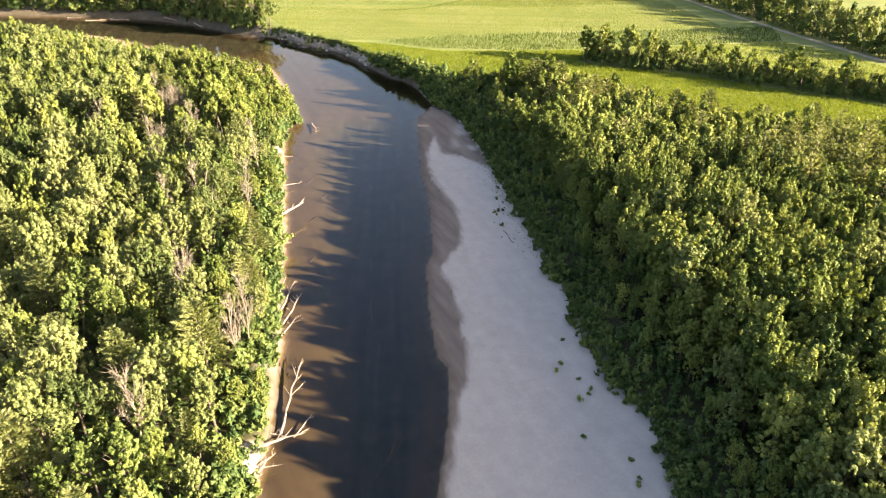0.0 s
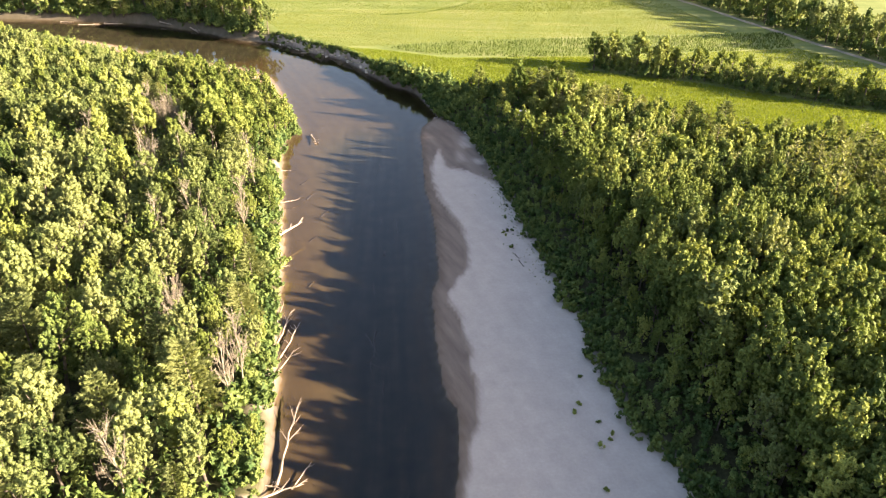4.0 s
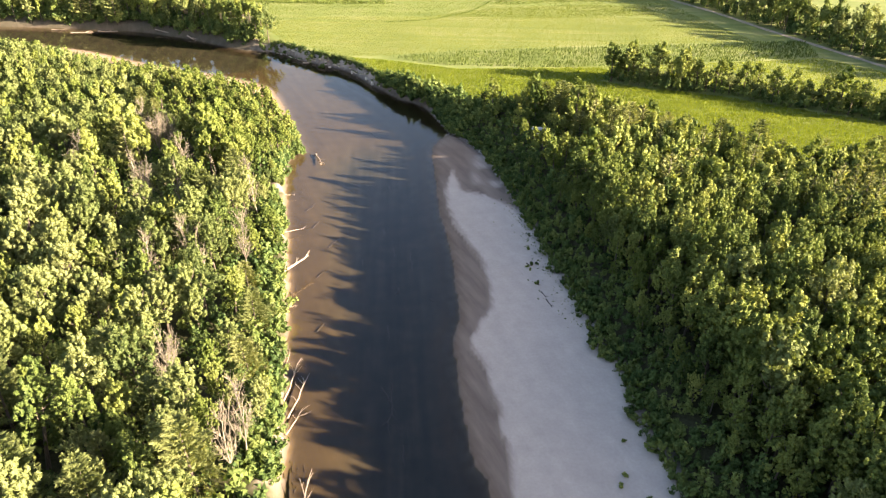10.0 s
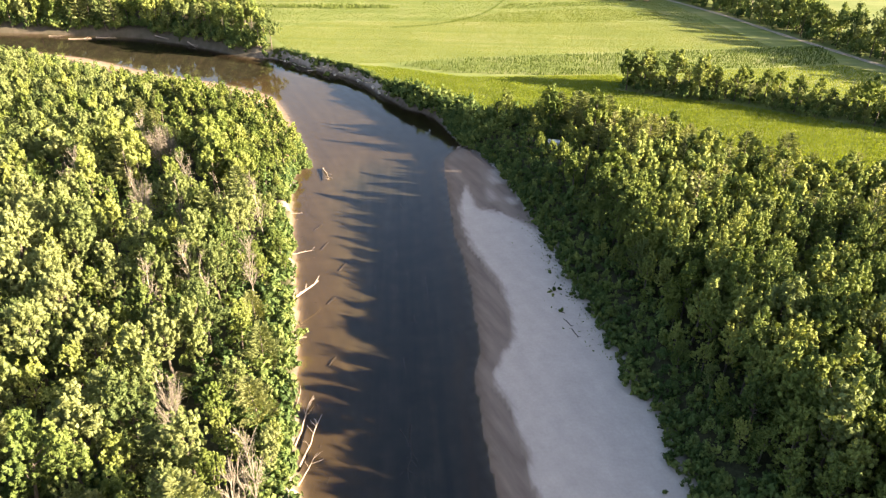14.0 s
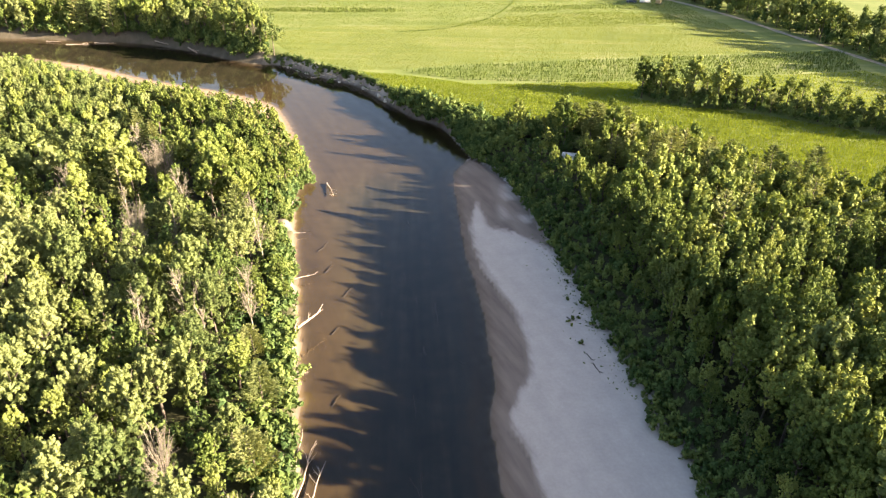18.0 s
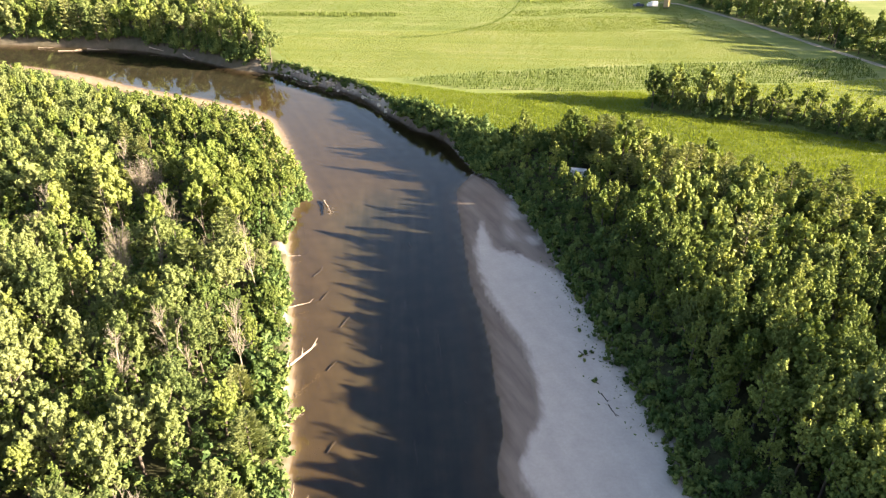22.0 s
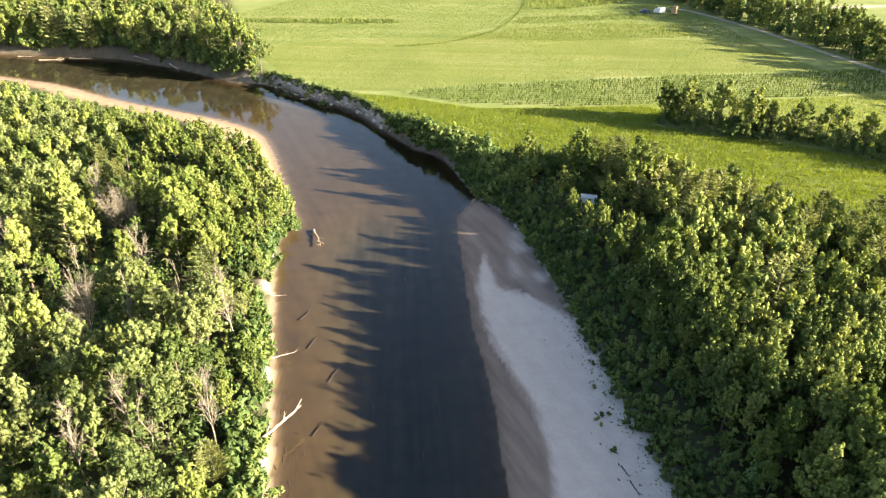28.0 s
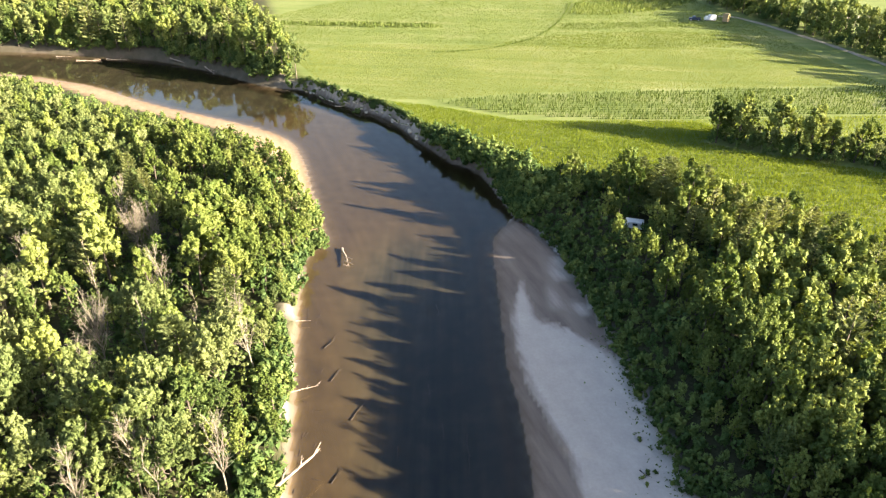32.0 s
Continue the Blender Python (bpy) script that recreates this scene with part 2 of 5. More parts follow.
def terrain(p):
    """Height and zone weights of the ground at plan points."""
    p = np.asarray(p, float)
    water, bar, left = inside(p, POLY_WATER), inside(p, POLY_BAR), inside(p, POLY_LEFT)
    d_left, d_right, d_veg, d_edge = dist_to(p, SHORE_LEFT[::2]), dist_to(p, WATER_EDGE[::2]), dist_to(p, VEG[::2]), dist_to(p, EDGE_RIGHT[::2])
    x, y = p[:, 0], p[:, 1]
    # bed: shallow on the inner side, a channel under the far bank
    reach = 15 + 14 * smooth((y - 195) / 30) * smooth((x + 85) / 25) - 9 * smooth((-70 - x) / 20)
    # deep sets the bed's depth and also how dark it is painted
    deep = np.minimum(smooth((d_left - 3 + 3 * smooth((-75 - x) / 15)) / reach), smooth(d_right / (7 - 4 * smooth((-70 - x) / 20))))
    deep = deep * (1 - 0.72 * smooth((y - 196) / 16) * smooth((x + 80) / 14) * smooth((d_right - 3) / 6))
    edge = np.minimum(d_left, d_right)
    bed = -0.07 * np.minimum(edge, 3.0) - 1.3 * deep + 0.05 * waves(p, 0.5, 3) * smooth(edge / 3)
    # bar
    f = d_right / (d_right + d_veg + 1e-6)
    sand = 0.05 * np.minimum(d_right, 4) - 0.9 * np.exp(-(dist_to(p, POOL) / 1.1) ** 2) + 0.6 * smooth(f * 1.6) + 0.06 * waves(p, 0.35, 4) * smooth(d_right / 3)
    # land
    beach = smooth((y - 186) / 12)
    wl = np.maximum(1.7 + 1.2 * waves(p, 0.25, 5) + beach * 11, 0.9)
    zl = 2.9 * smooth(d_left / wl) + 0.3 * waves(p, 0.12, 6) * smooth(d_left / 4)
    cut = smooth((y - 222) / 12) * smooth((x + 78) / 10)
    gentle = smooth((-70 - x) / 14)
    wr = 7.5 * (1 - cut) + (2.5 + 1.3 * waves(p, 0.45, 17)) * cut - 1.5 * gentle
    foot = 0.8 * (1 - smooth((y - 190) / 22))
    zr = foot + (3.4 - foot) * smooth(d_edge / wr) + 0.2 * waves(p, 0.09, 7) * smooth(d_edge / 10)
    zr = zr + cut * (0.55 * waves(p, 1.3, 41) + 0.3 * waves(p, 2.4, 42)) * smooth(d_edge / 0.8) * (1 - smooth((d_edge - 2.2) / 2))
    z = np.where(water, bed, np.where(bar, sand, np.where(left, zl, zr)))
    land = ~(water | bar)
    d_dry = dist_to(p, DRY_EDGE)
    d_dry = np.where(inside(p, POLY_DRY), d_dry, -d_dry)
    wet = np.where(bar, 1 - smooth((d_dry + 0.5 + 0.5 * waves(p, 0.5, 18)) / 1.8), 0)
    patch = smooth(waves(p * (1.0, 0.6), 0.55, 28) * 2.4 + 0.25) * smooth((y - 166) / 6) * smooth((x - 1) / 4)
    wet = np.where(bar, wet * (1 - 0.55 * patch), 0)
    wet = np.where(land & left, 1 - smooth(d_left / 1.6), wet)
    wet = np.where(land & ~left, cut * np.clip(1 - smooth((d_edge - 0.1) / 0.9) + 0.75 * smooth(waves(p, 0.9, 43) * 3 - 0.1), 0, 1) + gentle, wet)
    wet = np.where(land & ~left, np.maximum(wet, cut * (1 - smooth((y - 250) / 14))), wet)
    wet = np.where(water, 1, wet)
    grass = np.where(land & ~left, smooth((d_edge - np.where(cut > 0.5, 2.4 + 1.3 * waves(p, 0.6, 44), 2.5)) / 1.5) * smooth((x + 76 + (y - 300) * 0.35) / 8), 0)
    thicket = inside(p, POLY_WOODS)
    bare = smooth((waves(p, 0.30, 15) + 0.5 * waves(p, 0.9, 16)) * 3 + 0.1)
    soil = np.where(land & left, np.maximum(smooth((d_left - wl * 0.85) / 2), (1 - bare) * (1 - beach) * smooth(d_left / 0.8)), 0)
    soil = np.where(thicket, smooth(d_edge / 2.5), soil)
    grass = np.where(thicket, 0, grass)
    # far bank: 0.6 of soil over the mud, with its partial shade in the colour
    soil = np.where(land & ~left & ~thicket & (x < -66), np.maximum(smooth((d_edge - 5 * gentle) / 4), 0.6 * gentle), soil)
    under_ = 0.5 + 0.5 * np.clip(np.where(water, edge, -edge) / 2.0, -1, 1)
    warm = np.where(land & left, np.maximum(beach, 0.35), np.where(land & ~left, 0.2 * cut, 0.0))
    return z, wet, grass, soil, np.where(water, deep, 0.0), under_, warm


def spaced(stops):
    """Coordinates from stops of (start, step) to the last start."""
    out = []
    for (a, s), (b, _) in zip(stops[:-1], stops[1:]):
        out.append(np.arange(a, b - 1e-6, s))
    return np.concatenate(out + [[stops[-1][0]]])


def mesh_from(name, verts, faces, mat, smooth_=False):
    """A mesh from arrays: verts (n, 3) and faces (m, k)."""
    me = bpy.data.meshes.new(name)
    verts, faces = np.asarray(verts, np.float32), np.asarray(faces, np.int32)
    m, k = faces.shape
    me.vertices.add(len(verts))
    me.vertices.foreach_set("co", verts.ravel())
    me.loops.add(m * k)
    me.loops.foreach_set("vertex_index", faces.ravel())
    me.polygons.add(m)
    me.polygons.foreach_set("loop_start", np.arange(0, m * k, k, dtype=np.int32))
    me.polygons.foreach_set("loop_total", np.full(m, k, np.int32))
    if smooth_:
        me.polygons.foreach_set("use_smooth", np.ones(m, bool))
    me.materials.append(mat)
    me.update(calc_edges=True)
    return me


def under(name, mesh, parent, label=""):
    ob = new(name, mesh)
    ob.parent = parent
    return tagged(ob, label)


# ---------------- ground ----------------
m, n, l = material("river_land")
p_ = n["Principled BSDF"]
pos = world_place(n)
fine, mid_, big = noise_of(n, l, 2.2, 6.0, pos, 0.65), noise_of(n, l, 0.35, 4.0, pos), noise_of(n, l, 0.05, 3.0, pos)
streak = noise_of(n, l, 1.0, 5.0, stretched(n, l, 0.09, 0.55, 0.3, 113))
dry = ramp(n, l, mixed(n, l, 0.25, mixed(n, l, 0.5, fine, mid_), streak), [(0.3, (0.33, 0.30, 0.268)), (0.55, (0.405, 0.368, 0.328)), (0.75, (0.47, 0.432, 0.388))])
wetc = ramp(n, l, streak, [(0.3, (0.125, 0.102, 0.084)), (0.7, (0.20, 0.165, 0.138))])
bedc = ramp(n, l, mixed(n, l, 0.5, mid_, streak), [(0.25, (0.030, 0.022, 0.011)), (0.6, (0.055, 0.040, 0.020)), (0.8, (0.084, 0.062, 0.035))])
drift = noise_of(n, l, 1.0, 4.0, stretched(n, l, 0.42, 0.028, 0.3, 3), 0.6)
# light lost in deep water is put into the bed colour, with streaks
deep_tint = ramp(n, l, mixed(n, l, 0.4, drift, mid_), [(0.34, (0.010, 0.011, 0.008)), (0.5, (0.026, 0.026, 0.018)), (0.66, (0.050, 0.046, 0.030))])
field_lines = noise_of(n, l, 1.0, 3.0, stretched(n, l, 0.012, 0.22, 0.1, -4))
grassc = ramp(n, l, mixed(n, l, 0.65, field_lines, mixed(n, l, 0.55, big, mixed(n, l, 0.5, fine, noise_of(n, l, 0.7, 6.0, pos, 0.75)))), [(0.36, (0.088, 0.128, 0.028)), (0.5, (0.138, 0.174, 0.050)), (0.62, (0.196, 0.215, 0.088))])
soilc = ramp(n, l, fine, [(0.3, (0.025, 0.028, 0.012)), (0.7, (0.06, 0.06, 0.028))])
wet_a = attribute(n, "wet")
wet_sum = maths(n, l, "ADD", wet_a, maths(n, l, "MULTIPLY", maths(n, l, "MULTIPLY", maths(n, l, "SUBTRACT", streak, 0.5), 2.6), maths(n, l, "MULTIPLY", maths(n, l, "MULTIPLY", wet_a, maths(n, l, "SUBTRACT", 1.0, wet_a)), 4.0)), True)
dry = mixed(n, l, attribute(n, "warm"), dry, ramp(n, l, mixed(n, l, 0.5, fine, streak), [(0.3, (0.17, 0.115, 0.07)), (0.55, (0.25, 0.18, 0.115)), (0.75, (0.31, 0.24, 0.165))]))
c = mixed(n, l, wet_sum, dry, wetc)
c = mixed(n, l, maths(n, l, "MULTIPLY", attribute(n, "under"), 1.0, True), c, mixed(n, l, attribute(n, "deep"), bedc, deep_tint))
c = mixed(n, l, attribute(n, "soil"), c, soilc)
c = mixed(n, l, attribute(n, "grass"), c, grassc)
l.new(c, p_.inputs["Base Color"])
p_.inputs["Roughness"].default_value = 0.9
p_.inputs["Specular IOR Level"].default_value = 0.2
l.new(bump_of(n, l, mixed(n, l, 0.3, fine, streak), 0.35, 0.12), p_.inputs["Normal"])
LAND = m

gx = spaced([(-4000, 500), (-1000, 100), (-400, 20), (-260, 4), (-120, 1.25), (-50, 0.8), (-21, 1.25), (-11, 0.6), (7, 1.0), (34, 1.25), (45, 2.5), (140, 6), (260, 30), (500, 250), (4000, 0)])
gy = spaced([(-4000, 500), (-1000, 100), (-300, 30), (0, 6), (42, 1.25), (230, 0.7), (303, 1.25), (312, 2.5), (360, 5), (470, 30), (800, 200), (4000, 0)])
X, Y = np.meshgrid(gx, gy)
P = np.stack([X.ravel(), Y.ravel()], 1)
Z, WET, GRASS, SOIL, DEEP, UNDER, WARM = terrain(P)
nx, ny = len(gx), len(gy)
Z_GRID = Z.reshape(ny, nx)


def ground_at(q):
    """Height of the ground sheet at plan points."""
    q = np.asarray(q, float)
    i, j = np.clip(np.searchsorted(gx, q[:, 0]) - 1, 0, nx - 2), np.clip(np.searchsorted(gy, q[:, 1]) - 1, 0, ny - 2)
    u, w = (q[:, 0] - gx[i]) / (gx[i + 1] - gx[i]), (q[:, 1] - gy[j]) / (gy[j + 1] - gy[j])
    return (Z_GRID[j, i] * (1 - u) + Z_GRID[j, i + 1] * u) * (1 - w) + (Z_GRID[j + 1, i] * (1 - u) + Z_GRID[j + 1, i + 1] * u) * w



ii = (np.arange(ny - 1)[:, None] * nx + np.arange(nx - 1)[None, :]).ravel()
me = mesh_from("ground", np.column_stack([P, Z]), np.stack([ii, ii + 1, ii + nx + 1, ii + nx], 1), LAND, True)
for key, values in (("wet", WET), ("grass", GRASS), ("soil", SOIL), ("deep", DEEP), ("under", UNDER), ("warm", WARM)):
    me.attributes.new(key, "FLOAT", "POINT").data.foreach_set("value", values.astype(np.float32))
tagged(new("ground", me), "pale sandbar, river bed painted darker with depth, wooded flood plain and green fields", "ground", kind="structure")

m, n, l = material("river_water")
for x_ in list(n):
    n.remove(x_)
out = n.new("ShaderNodeOutputMaterial")
tr, gl, fr, mx = n.new("ShaderNodeBsdfTransparent"), n.new("ShaderNodeBsdfGlossy"), n.new("ShaderNodeFresnel"), n.new("ShaderNodeMixShader")
tr.inputs[0].default_value = (0.90, 0.83, 0.68, 1)
gl.inputs["Roughness"].default_value = 0.04
fr.inputs[0].default_value = 1.53
nrm = bump_of(n, l, noise_of(n, l, 0.9, 3.0, stretched(n, l, 1.0, 0.5, 1.0, 10)), 0.05, 0.1)
l.new(nrm, gl.inputs["Normal"]), l.new(nrm, fr.inputs["Normal"])
l.new(fr.outputs[0], mx.inputs[0]), l.new(tr.outputs[0], mx.inputs[1]), l.new(gl.outputs[0], mx.inputs[2]), l.new(mx.outputs[0], out.inputs[0])
WATER = m
me = mesh_from("river", [(-690, -240, 0), (60, -240, 0), (60, 420, 0), (-690, 420, 0)], [(0, 1, 2, 3)], WATER)
river = new("water", me)
river.visible_shadow = False
tagged(river, "calm brown river water over a sandy bed", "river", kind="structure")

# ---------------- plants ----------------
def unit(v):
    return v / np.maximum(np.linalg.norm(v, axis=-1, keepdims=True), 1e-9)


def leaves_at(r, place, normal, size, long_=1.5):
    """A three-cornered leaf spray at each place, facing its normal."""
    n_ = len(place)
    t = unit(np.cross(normal, r.normal(size=(n_, 3))))
    b = np.cross(normal, t)
    s = (size * r.uniform(0.6, 1.35, n_))[:, None]
    fold = normal * s * 0.18
    v = np.stack([place - t * s * 0.5 * long_ - b * s * 0.42, place + t * s * 0.62 * long_ + fold, place - t * s * 0.3 * long_ + b * s * 0.55], 1)
    return v.reshape(-1, 3)


def tris(v):
    return np.arange(len(v), dtype=np.int32).reshape(-1, 3)


def crown(seed, height, base, radius, lobes, per, leaf, upright=0.0):
    """Leaf sprays that cover many upswept tufts, which fan out from the boughs of an uneven egg."""
    r = np.random.RandomState(seed)
    nb = max(5, lobes // 6)
    u = unit(r.normal(size=(nb, 3)) + (0, 0, 0.3))
    wob = 1 + 0.22 * np.sin(u[:, 0] * 3.1 + seed) * np.cos(u[:, 1] * 2.7 + seed * 1.7) + r.uniform(-0.2, 0.2, nb)
    mid_z, half = (height + base) / 2, (height - base) / 2
    k = np.where(r.uniform(size=nb) < 0.82, r.uniform(0.62, 0.86, nb), r.uniform(0.15, 0.5, nb))
    b = u * (k * wob)[:, None] * (radius, radius, half)
    which = np.arange(lobes) % nb
    c = b[which] + r.normal(size=(lobes, 3)) * (0.17 * radius, 0.17 * radius, 0.11 * half) + u[which] * (r.uniform(-0.25, 0.2, lobes) * radius)[:, None]
    c[:, :2] *= (1 - 0.42 * np.clip(c[:, 2:3] / half, 0, 1))
    c[:, 2] += mid_z
    rad = (radius * r.uniform(0.6, 1.15, lobes) * 1.05 / math.sqrt(lobes))[:, None, None]
    axis = unit(unit(c - (0, 0, mid_z - 0.4 * half)) * 0.75 + (0, 0, 0.55 + upright) + r.normal(size=(lobes, 3)) * 0.28)[:, None, :]
    t = r.uniform(-1.2, 2.6, (lobes, per, 1))
    fat = np.sqrt(np.clip(1 - ((t - 0.4) / 2.3) ** 2, 0.02, 1))
    w = r.normal(size=(lobes, per, 3))
    w = unit(w - axis * (w * axis).sum(2, keepdims=True))
    off = axis * t * rad + w * r.uniform(0.55, 1.05, (lobes, per, 1)) * rad * fat
    pl = (c[:, None, :] + off).reshape(-1, 3)
    nm = unit(w * 0.85 + axis * (0.15 + 0.45 * np.clip(t, -1, 2)) + r.normal(size=(lobes, per, 3)) * 0.33).reshape(-1, 3)
    return leaves_at(r, pl, nm, leaf)


def needles(seed, height, radius, whorls, arms, per, size):
    """Needle sprays in flat fans on the whorled, upswept boughs of a pine."""
    r = np.random.RandomState(seed)
    out = []
    for i in range(whorls):
        f = (i + 0.4) / whorls
        z = height * (0.22 + 0.74 * f)
        reach = radius * (1 - f) ** 0.7 * r.uniform(0.75, 1.15) + 0.35
        turn = r.uniform(0, 6.28)
        for j in range(arms):
            a = turn + 6.283 * j / arms + r.uniform(-0.3, 0.3)
            q = reach * r.uniform(0.65, 1.15)
            d, side = np.array((math.cos(a), math.sin(a), 0.0)), np.array((-math.sin(a), math.cos(a), 0.0))
            n_ = max(6, int(per * (0.4 + 0.6 * q / radius)))
            t = r.uniform(0.3, 1.0, n_) ** 0.8
            wide = np.clip(1.25 - t, 0.12, 0.7) * 0.55 * q
            v = np.round(r.uniform(-1, 1, n_) * 2.5) / 2.5 + r.normal(size=n_) * 0.1
            rise = 0.22 + 0.35 * f
            o = d * (q * t)[:, None] + side * (v * wide)[:, None] + np.array((0, 0, 1.0)) * (z + q * rise * t * t + r.normal(size=n_) * 0.06)[:, None]
            way = unit(d * 0.8 + side * (v * 0.7)[:, None] + np.array((0, 0, 0.45)) + r.normal(size=(n_, 3)) * 0.25)
            nm = unit(np.array((0, 0, 0.55)) + d * 0.45 + r.normal(size=(n_, 3)) * 0.5)
            b = unit(np.cross(nm, way))
            s_ = (size * r.uniform(0.7, 1.3, n_))[:, None]
            out.append(np.stack([o - b * s_ * 0.55 - way * s_ * 0.4, o + b * s_ * 0.55 - way * s_ * 0.4, o + way * s_ * 1.7], 1).reshape(-1, 3))
    return np.vstack(out)


def tube(points, radii, sides=6):
    """A tapered, bent stem; arrays of verts and four-cornered faces."""
    p = np.array(points, float)
    v, f = [], []
    for i, q in enumerate(p):
        d = unit(p[min(i + 1, len(p) - 1)] - p[max(i - 1, 0)])
        a = unit(np.cross(d, (0.3, 0.9, 0.2) if abs(d[2]) > 0.8 else (0, 0, 1)))
        b = np.cross(d, a)
        for k in range(sides):
            w = 6.2832 * k / sides
            v.append(q + radii[i] * (math.cos(w) * a + math.sin(w) * b))
    for i in range(len(p) - 1):
        for k in range(sides):
            f.append((i * sides + k, i * sides + (k + 1) % sides, (i + 1) * sides + (k + 1) % sides, (i + 1) * sides + k))
    return np.array(v), np.array(f)


def joined(pieces):
    v, f, k = [], [], 0
    for a, b in pieces:
        v.append(a), f.append(b + k)
        k += len(a)
    return np.vstack(v), np.vstack(f)


def trunk_arrays(seed, height, radius, limbs=5, sides=6):
    r = np.random.RandomState(seed)
    bend = r.normal(size=2) * 0.25
    pts = [(bend[0] * t * t, bend[1] * t * t, -0.4 + (height * 0.74 + 0.4) * t) for t in (0, 0.25, 0.5, 0.75, 1)]
    out = [tube(pts, [radius * 1.25, radius, radius * 0.8, radius * 0.5, radius * 0.15], sides)]
    for i in range(limbs):
        z = height * r.uniform(0.35, 0.7)
        a, q = r.uniform(0, 6.28), height * r.uniform(0.09, 0.15)
        out.append(tube([(0, 0, z), (math.cos(a) * q * 0.6, math.sin(a) * q * 0.6, z + q * 0.6), (math.cos(a) * q, math.sin(a) * q, z + q * 1.3)], [radius * 0.45, radius * 0.3, radius * 0.08], 4))
    return joined(out)


def tree_thing(name, label, category, group, trunk, leaves, leaf_mat):
    root = tagged(new(name), label, category, group)
    under("trunk", mesh_from("trunk", *trunk, BARK, True), root)
    under("crown", mesh_from("crown", leaves, tris(leaves), leaf_mat), root)
    return root


def scatter(seed, poly, gap, bounds, tries):
    """Plan points inside poly, no nearer to one another than gap."""
    r = np.random.RandomState(seed)
    x0, y0, x1, y1 = bounds
    cand = np.column_stack([r.uniform(x0, x1, tries), r.uniform(y0, y1, tries)])
    cand = cand[inside(cand, np.array(poly, float))]
    cell, kept = {}, []
    for q in cand:
        i, j = int(q[0] // gap), int(q[1] // gap)
        if all(np.hypot(*(q - w)) > gap for a in (-1, 0, 1) for b in (-1, 0, 1) for w in cell.get((i + a, j + b), ())):
            cell.setdefault((i, j), []).append(q)
            kept.append(q)
    return np.array(kept)

# ---------------- kinds of tree ----------------
GROUPS = {}


def kinds(name, label, category, group, leaf_mat, specs, near=(190, 24, 0.225), mid=(120, 20, 0.30), far=(58, 13, 0.47)):
    """Several shapes of one kind of tree: things to copy, and arrays for the far woods."""
    things, arrays = [], []
    for seed, h, base, rad, up in specs:
        tr = trunk_arrays(seed, h, 0.08 + 0.009 * h)
        things.append([tree_thing(name, label, category, group, tr, crown(seed, h, base, rad, *lod, up), leaf_mat) for lod in (near, mid)])
        arrays.append((tube([(0, 0, -0.4), (0, 0, h * 0.66)], [0.2, 0.06], 3), crown(seed + 50, h, base, rad, far[0], far[1], far[2], up)))
    GROUPS[name] = (things, arrays, leaf_mat, [q_[1] for q_ in specs])


kinds("maple_tree", "leafy silver-green maple tree in sunlit riverside woods", "tree", "riverside maples", LEAF_MAPLE,
      [(1, 12.5, 3.5, 3.15, 0.1), (2, 11.5, 3.0, 2.7, 0.3), (3, 13.2, 4.0, 3.4, 0.2), (4, 10.5, 2.0, 2.35, 0.4), (5, 12.0, 3.8, 3.3, 0.0)])
kinds("poplar_tree", "bright yellow-green poplar tree in the riverside woods", "tree", "riverside poplars", LEAF_POPLAR,
      [(11, 12.0, 2.5, 2.3, 0.5), (12, 10.5, 1.5, 2.1, 0.6), (13, 13.0, 3.0, 2.6, 0.4)])
kinds("ash_tree", "dense dark green broadleaf tree in the riverside woods", "tree", "riverside broadleaf trees", LEAF_ASH,
      [(21, 12.8, 2.0, 2.80, 0.4), (22, 12.0, 2.0, 2.46, 0.55), (23, 13.4, 2.5, 3.14, 0.35), (24, 11.4, 1.5, 2.24, 0.6)])
pines, pine_arrays = [], []
for seed, h, rad in ((31, 14.0, 3.9), (32, 12.5, 3.4), (33, 15.0, 4.2)):
    v = needles(seed, h, rad, 11, 7, 84, 0.21)
    pines.append(tree_thing("pine_tree", "pale green pine tree with whorled boughs", "tree", "pines among the broadleaf trees", trunk_arrays(seed, h * 1.08, 0.2, 0), v, LEAF_PINE))
    pine_arrays.append((tube([(0, 0, -0.4), (0, 0, h)], [0.2, 0.04], 3), needles(seed, h, rad, 8, 5, 20, 0.42)))
GROUPS["pine_tree"] = ([(q_, q_) for q_ in pines], pine_arrays, LEAF_PINE, [14.0, 12.5, 15.0])


